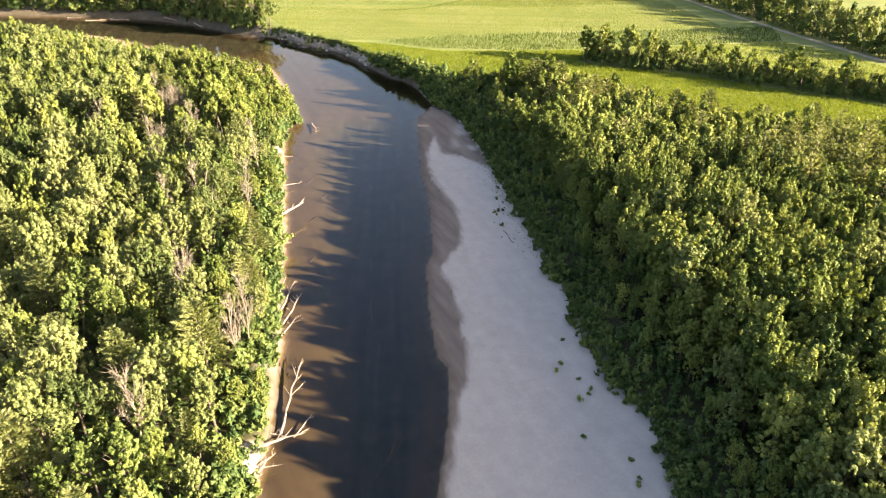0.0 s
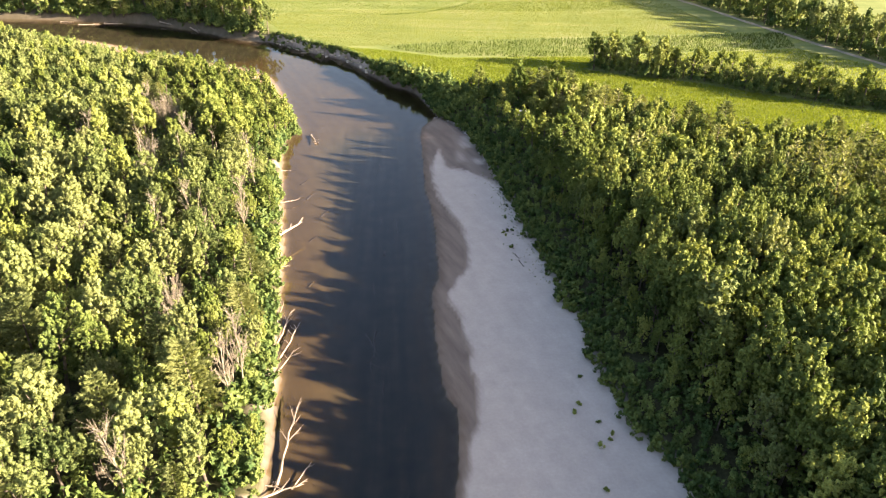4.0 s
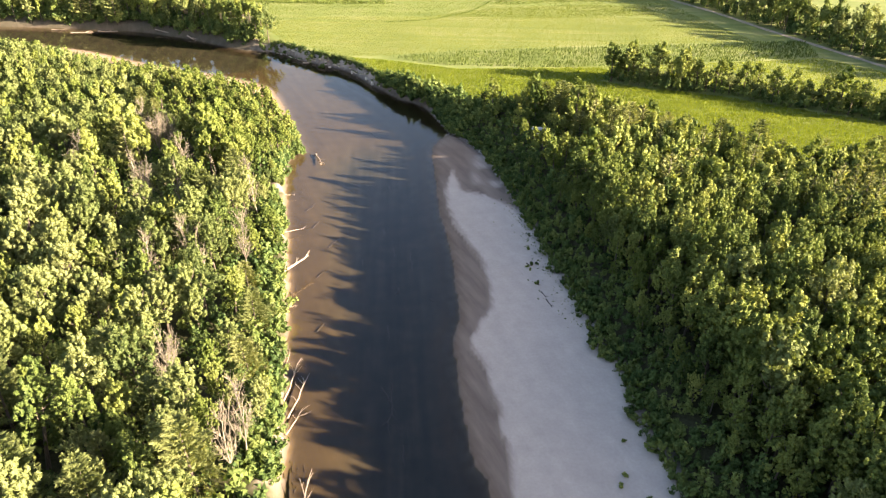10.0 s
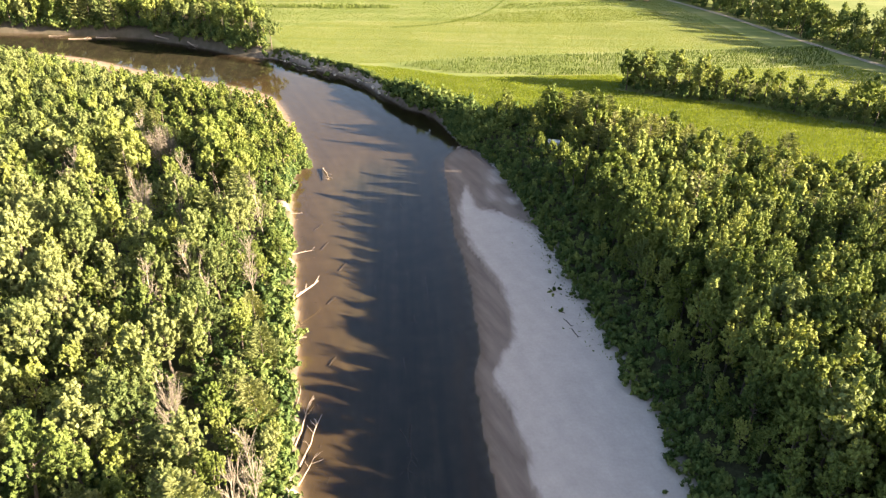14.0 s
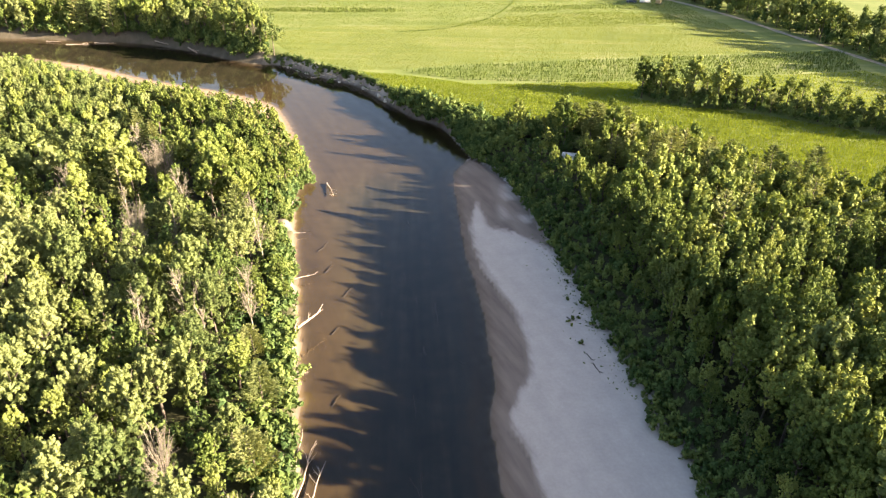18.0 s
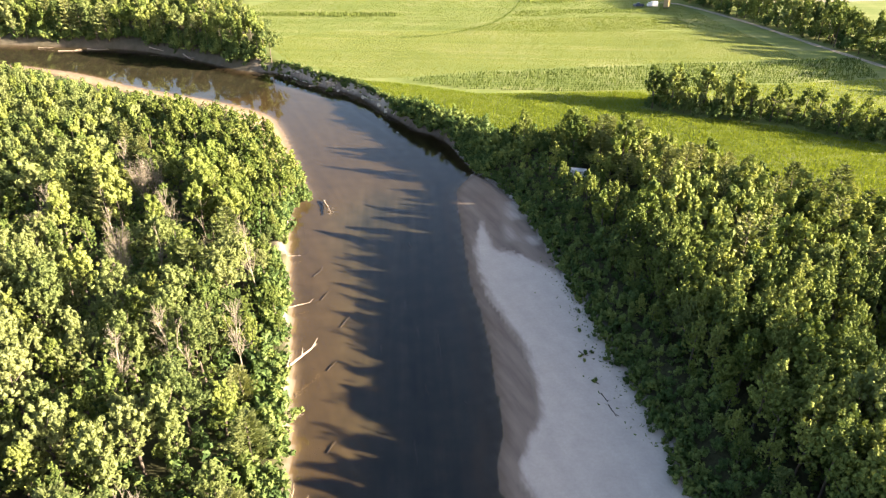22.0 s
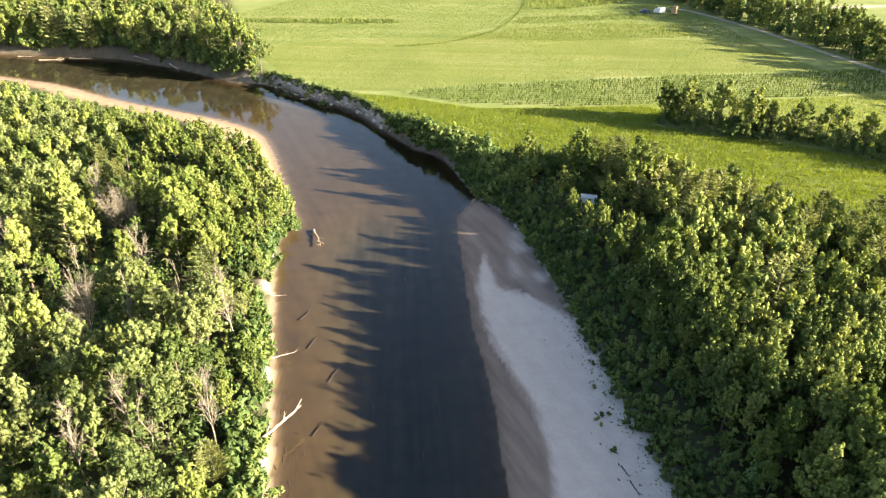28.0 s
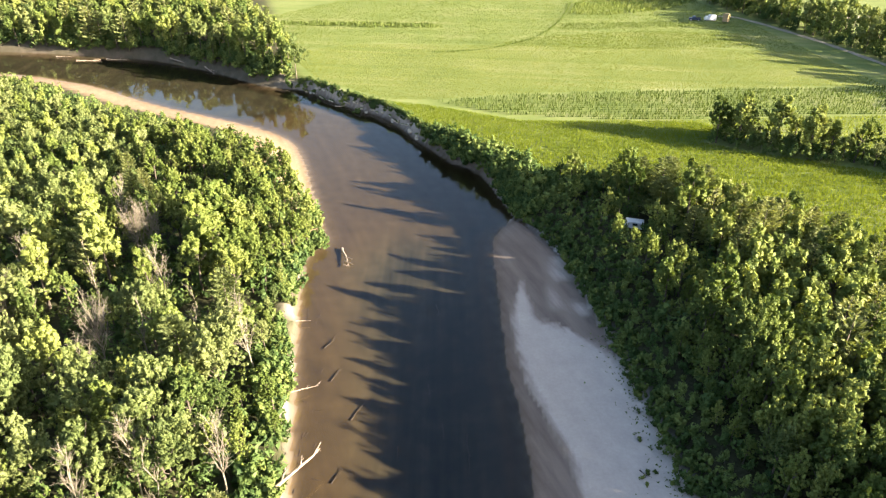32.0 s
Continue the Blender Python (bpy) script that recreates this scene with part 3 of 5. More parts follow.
def plant(name, points, seed, size=(0.85, 1.15), joined_name=None, lean=3.0, zs=1.0, jitter=(0.92, 1.1), tops=None, wide=1.0):
    """Stands trees of a kind at plan points: single things, or one joined mesh where joined_name is given; tops are heights above the river that the crowns reach."""
    if not len(points):
        return
    things, arrays, mat = GROUPS[name][:3]
    r = np.random.RandomState(seed)
    z = ground_at(points)
    if joined_name is None:
        for i_, (q, h) in enumerate(zip(points, z)):
            k = r.randint(len(things))
            s = r.uniform(*size) if tops is None else max(0.3, (tops[i_] - h) / GROUPS[name][3][k])
            m = Matrix.LocRotScale((q[0], q[1], h), Euler((radians(r.normal() * lean), radians(r.normal() * lean), r.uniform(0, 6.28))), (s * wide, s * wide, s * zs * r.uniform(*jitter)))
            if name not in USED:
                USED[name] = set()
            thing = things[k][0 if q[1] < 165 else 1]
            if thing.name not in USED[name]:
                USED[name].add(thing.name)
                thing.matrix_basis = m
            else:
                copy_thing(thing, m)
        return
    stems, leaves = [], []
    for i_, (q, h) in enumerate(zip(points, z)):
        k = r.randint(len(arrays))
        st, lv = arrays[k]
        s, a = r.uniform(*size) if tops is None else max(0.3, (tops[i_] - h) / GROUPS[name][3][k]), r.uniform(0, 6.28)
        rot = np.array([[math.cos(a), -math.sin(a), 0], [math.sin(a), math.cos(a), 0], [0, 0, 1]]) * s
        rot[2] *= zs
        stems.append((st[0] @ rot.T + (q[0], q[1], h), st[1]))
        leaves.append(lv @ rot.T + (q[0], q[1], h))
    root = tagged(new(joined_name[0]), joined_name[1], "woods", kind="stuff")
    under("trunks", mesh_from("trunks", *joined(stems), BARK), root)
    lv = np.vstack(leaves)
    me_ = mesh_from("crowns", lv, tris(lv), mat)
    tones = np.repeat(r.uniform(size=len(leaves)), [len(x_) for x_ in leaves])
    me_.attributes.new("tone", "FLOAT", "POINT").data.foreach_set("value", tones.astype(np.float32))
    under("crowns", me_, root)


USED = {}
rs = np.random.RandomState(77)


def split(points, *shares):
    """Deals points out to kinds by their shares."""
    u = rs.uniform(size=len(points))
    out, a = [], 0.0
    for s in shares:
        out.append(points[(u >= a) & (u < a + s)])
        a += s
    return out


# left woods
L_ = SHORE_LEFT[(SHORE_LEFT[:, 1] > 36) & (SHORE_LEFT[:, 0] > -190)]
inset = np.interp(-L_[:, 0], [40, 46, 52.6, 58, 65, 79, 200], [1.6, 2.0, 6.0, 12.0, 16.5, 19.0, 17.0])
nrm_ = np.gradient(L_, axis=0)
nrm_ = np.stack([-nrm_[:, 1], nrm_[:, 0]], 1) / np.linalg.norm(nrm_, axis=1)[:, None]
L_in = L_ + nrm_ * inset[:, None]
left_poly = np.vstack([L_in[::2], [(-215, 312), (-195, 285), (-178, 270), (-52, 36)]])
pts = scatter(101, left_poly, 3.45, (-220, 36, -20, 325), 40000)
PINES_LEFT = np.array([(-54.8, 78.5), (-46.6, 78.5), (-35.6, 82.4), (-51.3, 59.5), (-75.9, 104.6), (-51.7, 101), (-60, 68), (-34, 104), (-63, 92), (-39.5, 127), (-36, 116)])
DEAD_LEFT = np.array([(-43, 98.5), (-82.5, 197), (-72.5, 187.5), (-75, 186), (-51.4, 131), (-67, 155), (-32, 87), (-30.5, 87.5), (-63, 169), (-76, 171), (-89, 173), (-44, 155), (-53, 159),
                      (-64.6, 146.6), (-41, 132), (-48, 128.6), (-56, 126.5), (-39.4, 66), (-60, 154.5), (-85, 160), (-31, 84)])


def clear_of(points, others, gap):
    return points[dist_to(points, others) > gap]


pts = clear_of(clear_of(pts, PINES_LEFT + (0, -1.5), 4.3), DEAD_LEFT + (0, -1.5), 3.9)
pts = pts[(waves(pts, 0.42, 21) < 0.30) | (pts[:, 1] > 185)]
young = scatter(109, left_poly, 2.3, (-100, 176, -40, 260), 9000)
young = clear_of(young[dist_to(young, L_in) < 16], pts, 1.5)
near_ = (pts[:, 1] < 178) | (pts[:, 1] < 245) & (pts[:, 0] > -92)
rim = dist_to(pts, SHORE_LEFT) < 9


def tops_left(p, seed, spread=3.3):
    """Crown tops of the left woods: saplings along the brow, tall and uneven inland."""
    d = dist_to(p, L_in)
    u = np.random.RandomState(seed).uniform(-1, 1, len(p))
    tip = smooth((p[:, 1] - 175) / 30)
    return 9.6 - 2.0 * tip + (5.0 - 0.5 * tip) * smooth(d / (9 + 9 * tip)) + 0.9 * waves(p, 0.2, 31) + u * spread * (0.45 + 0.55 * smooth(d / 12)) * (1 - 0.45 * tip)


for name, share, seed in zip(("maple_tree", "poplar_tree", "ash_tree", "pine_tree"), split(pts[near_ & ~rim], 0.46, 0.24, 0.21, 0.09), (1, 2, 3, 4)):
    plant(name, share, seed, tops=tops_left(share, seed + 300), jitter=(0.97, 1.04))
plant("pine_tree", PINES_LEFT, 41, tops=tops_left(PINES_LEFT, 341, 0.8) + 1.6, wide=1.2)
a, b = split(pts[near_ & rim], 0.3, 0.7)
b = np.vstack([b, [(-47.5, 207), (-46.6, 203), (-50, 214), (-48.5, 210)]])
plant("poplar_tree", young, 46, tops=tops_left(young, 346) - 0.8, wide=1.15)
plant("maple_tree", a, 42, tops=tops_left(a, 342)), plant("poplar_tree", b, 43, lean=5.0, tops=tops_left(b, 343))
a, b, c_ = split(pts[~near_], 0.62, 0.2, 0.18)
plant("maple_tree", a, 5, joined_name=("maple_woods", "sunlit silver-green woods inside the river bend"), tops=tops_left(a, 305)), plant("poplar_tree", b, 6, joined_name=("poplar_woods", "yellow-green woods inside the river bend"), tops=tops_left(b, 306))
plant("ash_tree", c_, 7, joined_name=("broadleaf_woods", "green broadleaf woods inside the river bend"), tops=tops_left(c_, 307))

# right woods
V_ = VEG[(VEG[:, 1] > 10)]
nv = np.gradient(V_, axis=0)
nv = np.stack([nv[:, 1], -nv[:, 0]], 1) / np.linalg.norm(nv, axis=1)[:, None]
V_in = V_ + nv * 6.8
# woods run on unseen to the south and right, to keep the bar shaded
right_poly = np.vstack([V_in[::2], [(-2, 225), (8, 225), (23, 220), (36, 213), (48, 202), (60, 191), (75, 180), (100, 176), (140, 167), (165, 159), (100, 6), (34, 6)]])
pts = scatter(102, right_poly, 2.95, (-5, 6, 170, 232), 40000)
pts = pts[(dist_to(pts, VEG) < 17) | (np.random.RandomState(112).uniform(size=len(pts)) < 0.84)]
CAMPER_GAP = np.array([(21.4, 204.0), (20.6, 201.2)])
PINES_RIGHT = np.array([(28, 213), (39.2, 198.3), (45.2, 188), (51.3, 188), (36.8, 217), (33, 205), (27, 207), (47, 200), (58, 196), (98, 178), (24.5, 216), (31, 196), (36, 210), (42, 193), (43, 207), (54, 200), (39, 190), (65, 189), (31, 219), (72, 183)])
pts = clear_of(clear_of(pts, PINES_RIGHT, 3.2), CAMPER_GAP, 2.9)


def tops_right(p, seed):
    """Crown tops of the right woods: a sloping front above the sand, then an even canopy."""
    d = dist_to(p, VEG)
    full = np.interp(p[:, 1], [49, 84, 112, 141, 156, 177, 192, 200, 211, 224], [18.9, 18.8, 18.2, 16.5, 15.7, 14.2, 11.0, 11.6, 12.2, 12.2])
    full = full + (np.maximum(full, 14.6) - full) * smooth((d - 14) / 8)
    u = np.random.RandomState(seed).uniform(-0.9, 0.45, len(p)) * (0.5 + 1.5 * smooth((d - 20) / 10))
    return full * (0.38 + 0.62 * smooth((d - 4.5) / 9.0)) + 0.07 * np.clip(d - 12, 0, 12) - 0.06 * np.clip(d - 24, 0, 30) + u


plant("pine_tree", PINES_RIGHT, 44, tops=tops_right(PINES_RIGHT, 344) + 1.6, wide=1.3)
young = scatter(106, [(70, 146), (80, 158), (120, 154), (118, 134), (74, 132)], 2.3, (65, 130, 125, 160), 2500)
pts = pts[~inside(pts, np.array([(70, 146), (80, 158), (120, 154), (118, 134), (74, 132)], float))]
plant("pine_tree", young, 45, (0.5, 0.72), ("young_conifers", "pale young conifers standing close together"), zs=1.35)
near_ = (pts[:, 1] < 150) & (pts[:, 1] > 42) & (pts[:, 0] < 22 + 0.544 * pts[:, 1]) & (pts[:, 0] < 78) | (pts[:, 1] >= 150) & (pts[:, 0] < 32)
a, b, c_ = split(pts[near_], 0.66, 0.30, 0.04)
for k_, (name, group_) in enumerate((("ash_tree", a), ("poplar_tree", b), ("maple_tree", c_))):
    plant(name, group_, 8 + k_, jitter=(0.98, 1.02), lean=2.0, tops=tops_right(group_, 308 + k_))
a, b, c_ = split(pts[~near_], 0.55, 0.3, 0.15)
plant("ash_tree", a, 11, joined_name=("broadleaf_woods", "dense green broadleaf woods beside the meadow, with unseen trees that shade the bar"), tops=tops_right(a, 311)), plant("poplar_tree", b, 12, joined_name=("poplar_woods", "yellow-green woods beside the meadow, with unseen trees that shade the bar"), tops=tops_right(b, 312))
plant("pine_tree", c_, 13, joined_name=("pine_woods", "pale pines beside the meadow, with unseen ones that shade the bar"), tops=tops_right(c_, 313))

# hedge across the meadow
h_ = curve([(50, 252), (60, 247), (73, 241), (86, 237.5), (96, 229), (133, 209), (170, 192)], 1.0)
nh = np.gradient(h_, axis=0)
nh = np.stack([-nh[:, 1], nh[:, 0]], 1) / np.linalg.norm(nh, axis=1)[:, None]
hedge_poly = np.vstack([h_, (h_ + nh * 9)[::-1]])
pts = scatter(103, hedge_poly, 2.6, (40, 185, 180, 265), 9000)
a, b, c_ = split(pts, 0.3, 0.35, 0.35)
for k_, (name, share) in enumerate((("ash_tree", a), ("poplar_tree", b), ("maple_tree", c_))):
    plant(name, share, 14 + k_, wide=1.2, tops=13.4 + 1.4 * waves(share, 0.5, 51))

# woods past the far bend
far_poly = [(-73, 305), (-86, 309), (-107, 323), (-136, 337), (-165, 342.5), (-203, 347), (-330, 355), (-330, 460), (-165, 475), (-140, 433), (-114, 385), (-88, 335)]
pts = scatter(104, far_poly, 4.2, (-330, 300, -70, 470), 16000)
a, b, c_, d_ = split(pts, 0.4, 0.25, 0.25, 0.1)
d_ = d_[d_[:, 0] < -105]
plant("ash_tree", a, 17, (1.0, 1.35), ("broadleaf_woods", "tall broadleaf woods behind the muddy far bank")), plant("maple_tree", b, 18, (1.0, 1.3), ("maple_woods", "tall maple woods behind the muddy far bank"))
plant("poplar_tree", c_, 19, (1.0, 1.3), ("poplar_woods", "tall poplars behind the muddy far bank")), plant("pine_tree", d_, 20, (1.0, 1.25), ("pine_woods", "pines behind the muddy far bank"))

# woods along the farm track
t_ = curve([(99, 440), (111, 408), (120, 385), (129, 362), (143, 322), (154, 291), (164, 262), (182, 225)], 1.0)
nt = np.gradient(t_, axis=0)
nt = np.stack([-nt[:, 1], nt[:, 0]], 1) / np.linalg.norm(nt, axis=1)[:, None]
pts = scatter(105, np.vstack([t_ - nt * 5, (t_ + nt * 10)[::-1]]), 4.2, (90, 250, 220, 450), 9000)
a, b = split(pts, 0.6, 0.4)
plant("ash_tree", a, 21, (0.95, 1.35), ("broadleaf_woods", "belt of broadleaf trees along the farm track")), plant("maple_tree", b, 22, (0.95, 1.3), ("maple_woods", "belt of maples along the farm track"))

# ---------------- undergrowth ----------------
SHRUBS = []
for seed, h, rad in ((61, 2.0, 1.5), (62, 1.5, 1.3), (63, 2.8, 1.7), (64, 1.2, 1.6)):
    root = tagged(new("shrub"), "dense green leafy shrub on the river bank", "shrub", "shrubs on the banks")
    under("stems", mesh_from("stems", *joined([tube([(0, 0, -0.2), (math.cos(i * 2.1) * 0.35, math.sin(i * 2.1) * 0.35, h * 0.6)], [0.05, 0.02], 4) for i in range(3)]), BARK), root)
    v = crown(seed, h, -0.3, rad, 44, 20, 0.24, 0.0)
    under("foliage", mesh_from("foliage", v, tris(v), LEAF_SHRUB), root)
    SHRUBS.append(root)
GROUPS["shrub"] = ([(q_, q_) for q_ in SHRUBS], [(tube([(0, 0, -0.2), (0, 0, 1.0)], [0.06, 0.03], 3), crown(s_, h_, -0.3, r_, 16, 17, 0.42)) for s_, h_, r_ in ((71, 2.2, 1.6), (72, 1.6, 1.4), (73, 3.0, 1.8))], LEAF_SHRUB)

GROUPS["thicket"] = ([], [(tube([(0, 0, -0.2), (0, 0, 2.4)], [0.07, 0.03], 3), crown(s_, h_, -0.3, r_, 26, 20, 0.32)) for s_, h_, r_ in ((74, 4.2, 2.3), (75, 3.3, 2.1), (76, 5.0, 2.2))], LEAF_SHRUB)
GROUPS["floor_thicket"] = ([], [(tube([(0, 0, -0.2), (0, 0, 2.4)], [0.07, 0.03], 3), crown(s_, h_, -0.3, r_, 14, 12, 0.5)) for s_, h_, r_ in ((74, 4.2, 2.5), (75, 3.3, 2.3), (76, 5.0, 2.4))], LEAF_SHRUB)
band = np.vstack([V_[::2], (V_ + nv * 8.5)[::-2]])
pts = scatter(201, band, 1.55, (-8, 36, 45, 220), 16000)
near_ = dist_to(pts, VEG) < 2.6
plant("shrub", pts[near_], 51, (0.55, 0.9), lean=6)
plant("thicket", pts[~near_], 52, (0.45, 0.75), ("undergrowth", "dense dark green thicket under the trees on the bank slope"))
mat_ = scatter(208, np.vstack([(V_ - nv * 0.2)[::2], (V_ + nv * 3.4)[::-2]]), 0.85, (-8, 36, 45, 220), 24000)
plant("shrub", mat_, 64, (0.35, 0.75), ("undergrowth", "low mat of vines and nettles creeping onto the sand"))
# left bank: bushes on the brow and down the sandy face
Lb = SHORE_LEFT[(SHORE_LEFT[:, 1] > 40) & (SHORE_LEFT[:, 1] < 215) & (SHORE_LEFT[:, 0] > -60)]
r_ = np.random.RandomState(52)
q = Lb[r_.randint(len(Lb), size=760)] + np.column_stack([-r_.uniform(0.5, 4.2, 760), r_.uniform(-1, 1, 760)])
q = q[np.sin(q[:, 1] * 0.21) + 0.6 * np.sin(q[:, 1] * 0.57 + 1) > -0.9]
plant("shrub", q[:190], 53, (0.45, 1.1), lean=8), plant("shrub", q[190:], 54, (0.45, 1.2), ("undergrowth", "yellow-green bushes along the brow of the sandy bank"))
# far bend: bushes on the cut bank and along the right bank
CUT_SHRUBS = np.array([(-82, 316), (-70, 301), (-69, 294.5), (-63.3, 291.5), (-54.6, 287.4), (-49, 282), (-44.1, 281), (-38.6, 277.5), (-22, 260), (-19.6, 258), (-11, 250), (-76, 304), (-66, 298), (-73, 303)])
plant("shrub", CUT_SHRUBS, 55, (0.9, 1.5), lean=4)
Bf = BANK_FAR[(BANK_FAR[:, 1] < 262)]
r_ = np.random.RandomState(56)
k_ = r_.randint(len(Bf), size=170)
q = Bf[k_] + np.column_stack([r_.uniform(1.5, 9, 170), r_.uniform(0, 4, 170)])
q = q[(q[:, 0] - Bf[k_, 0]) < np.clip((262 - q[:, 1]) * 0.35, 0, 9)]
plant("shrub", q, 57, (0.7, 1.5), ("undergrowth", "bushes along the top of the right bank"))
# low growth that fills the foot of the hedge
hp = scatter(204, np.vstack([h_ - nh * 0.5, (h_ + nh * 9.5)[::-1]]), 2.0, (40, 185, 180, 265), 9000)
plant("thicket", hp, 60, (0.6, 1.0), ("undergrowth", "dense green growth at the foot of the hedge"))
bt = scatter(205, np.vstack([t_ - nt * 5.5, (t_ + nt * 10)[::-1]]), 3.0, (90, 250, 220, 450), 6000)
plant("thicket", bt, 61, (0.9, 1.6), ("undergrowth", "bushes under the trees along the farm track"))
ft = scatter(206, np.vstack([(V_ + nv * 8)[::2], (V_ + nv * 34)[::-2]]), 3.2, (-5, 10, 80, 225), 14000)
ft = clear_of(ft, CAMPER_GAP, 3.0)
plant("floor_thicket", ft, 62, (0.65, 1.15), ("undergrowth", "shaded thicket below the broadleaf trees"))
lt = scatter(207, left_poly, 3.2, (-220, 36, -20, 325), 60000)
lt = lt[dist_to(lt, SHORE_LEFT) > 3]
plant("floor_thicket", lt, 63, (0.65, 1.15), ("undergrowth", "green thicket on the floor of the sunlit woods"))
ne = curve([(-2, 227), (8, 227), (23, 222), (36, 215), (48, 204), (60, 193), (75, 182), (100, 178), (140, 169), (165, 161)], 1.0)
r_ = np.random.RandomState(69)
q = ne[r_.randint(len(ne), size=420)] + np.column_stack([r_.uniform(-2, 2, 420), r_.uniform(-9, 2.2, 420)])
q = clear_of(q, CAMPER_GAP, 3.5)
plant("thicket", q, 68, (0.55, 1.15), ("undergrowth", "pale bushes and saplings along the meadow edge"))
# turf lip and weeds along the cut bank, and the overgrown foot of the right bank
Cb = BANK_FAR[(BANK_FAR[:, 0] > -74)]
r_ = np.random.RandomState(65)
k_ = r_.randint(len(Cb), size=520)
q = Cb[k_] + np.column_stack([r_.uniform(0.9, 2.6, 520), r_.uniform(0.6, 2.2, 520)])
plant("shrub", q, 66, (0.22, 0.5), ("undergrowth", "ragged turf and weeds on the brow of the cut bank"))
Rb = BANK_FAR[(BANK_FAR[:, 1] < 258)]
k_ = r_.randint(len(Rb), size=560)
q = Rb[k_] + np.column_stack([r_.uniform(0.6, 5.0, 560), r_.uniform(0, 1.5, 560)])
plant("shrub", q, 67, (0.35, 0.9), ("undergrowth", "low dark weeds down the slope of the right bank"))
# saplings in front of the far woods
Fb = BANK_FAR[(BANK_FAR[:, 0] < -78) & (BANK_FAR[:, 0] > -300)]
r_ = np.random.RandomState(58)
q = Fb[r_.randint(len(Fb), size=620)] + np.column_stack([r_.uniform(-1, 3, 620), r_.uniform(2.8, 12, 620)])
plant("thicket", q, 59, (0.6, 1.45), ("undergrowth", "bushes at the foot of the tall woods"))


# ---------------- dead trees, snags and logs ----------------
def dead_tree(name, label, seed, height, spread, boughs, twigs, m, wood=None):
    r = np.random.RandomState(seed)
    wood = wood or GREYWOOD
    root = tagged(new(name), label, "dead tree", "bare trees in the woods")
    pts = [np.array((r.normal() * 0.10 * i, r.normal() * 0.10 * i, -0.4 + height * i / 4)) for i in range(5)]
    under("trunk", mesh_from("trunk", *tube(pts, [0.11, 0.09, 0.07, 0.045, 0.012], 6), wood, True), root)
    for i in range(boughs):
        k = r.uniform(0.9, 3.6)
        s = pts[int(k)] * (1 - k % 1) + pts[int(k) + 1] * (k % 1)
        a, q = i * 2.4 + r.uniform(-0.4, 0.4), spread * r.uniform(0.7, 1.1) * (1.2 - 0.17 * k)
        d = np.array((math.cos(a), math.sin(a), r.uniform(1.2, 3.0)))
        e1, e2 = s + d * q * 0.5, s + d * q * np.array((0.85, 0.85, 1.1))
        out = [tube([s, e1, e2], [0.042, 0.03, 0.008], 4)]
        for j in range(twigs):
            o = s + (e2 - s) * r.uniform(0.25, 1)
            out.append(tube([o, o + unit(d * 0.5 + r.normal(size=3) * 0.5) * r.uniform(0.6, 1.5)], [0.018, 0.007], 3))
        under("bough", mesh_from("bough", *joined(out), wood), root)
    root.matrix_basis = m
    return root


dz = ground_at(DEAD_LEFT)
MODELS = {}
for i, (q, h) in enumerate(zip(DEAD_LEFT, dz)):
    broad = i in (0, 5, 2, 3)
    key = "broad" if broad else ("tall" if i % 3 else "thin")
    m = pose(q[0], q[1], h, (i * 37 % 9) - 4, (i * 53 % 9) - 4, i * 77) @ Matrix.Scale(1.02 + 0.018 * (i * 7 % 10), 4)
    if key not in MODELS:
        MODELS[key] = dead_tree("dead_tree", {"broad": "broad bare grey tree with many fine twigs", "tall": "bare grey standing tree among green crowns", "thin": "thin bare pale stem with few boughs"}[key],
                                300 + len(MODELS), {"broad": 9.5, "tall": 11.5, "thin": 12.0}[key], {"broad": 2.6, "tall": 1.4, "thin": 0.9}[key], {"broad": 30, "tall": 15, "thin": 9}[key], {"broad": 26, "tall": 14, "thin": 7}[key], m)
    else:
        copy_thing(MODELS[key], m)


def log(name, label, seed, a, b, radius, stubs=3, wood=None, reach=1.2):
    """A fallen trunk from a to b with broken branches, each a part."""
    r = np.random.RandomState(seed)
    wood = wood or DEADWOOD
    a, b = np.array(a, float), np.array(b, float)
    d = b - a
    ln = np.linalg.norm(d)
    side = unit(np.cross(d, (0, 0, 1)))
    root = tagged(new(name), label, "log", "driftwood along the river")
    root.location = a
    wob = np.cumsum(r.normal(size=8)) * ln * 0.018
    line = [d * t + side * (w - wob[0]) for t, w in zip(np.linspace(0, 1, 8), wob)]
    under("trunk", mesh_from("trunk", *tube(line, [radius * k for k in (1.35, 1.05, 0.95, 0.85, 0.72, 0.55, 0.38, 0.15)], 7), wood, True), root)
    for i in range(stubs):
        k = r.uniform(2.2, 6.6)
        o = line[int(k)] * (1 - k % 1) + line[int(k) + 1] * (k % 1)
        w = unit(unit(d) * r.uniform(0.6, 1.4) + side * r.choice([-1, 1]) * r.uniform(0.25, 0.9) + np.array((0, 0, r.uniform(-0.05, 0.4)))) * reach * r.uniform(0.5, 1.9)
        bend = side * r.normal() * 0.18 * reach + np.array((0, 0, r.uniform(-0.05, 0.15)))
        out = [tube([o, o + w * 0.35 + bend * 0.5, o + w * 0.7 + bend, o + w * 1.05 + bend * 0.6], [radius * 0.42, radius * 0.32, radius * 0.2, radius * 0.06], 5)]
        for j in range(2):
            g = o + w * r.uniform(0.4, 0.8) + bend * 0.8
            out.append(tube([g, g + unit(w + r.normal(size=3) * 0.6 * np.linalg.norm(w)) * reach * r.uniform(0.25, 0.6)], [radius * 0.17, radius * 0.05], 4))
        under("branch", mesh_from("branch", *joined(out), wood), root)
    return root


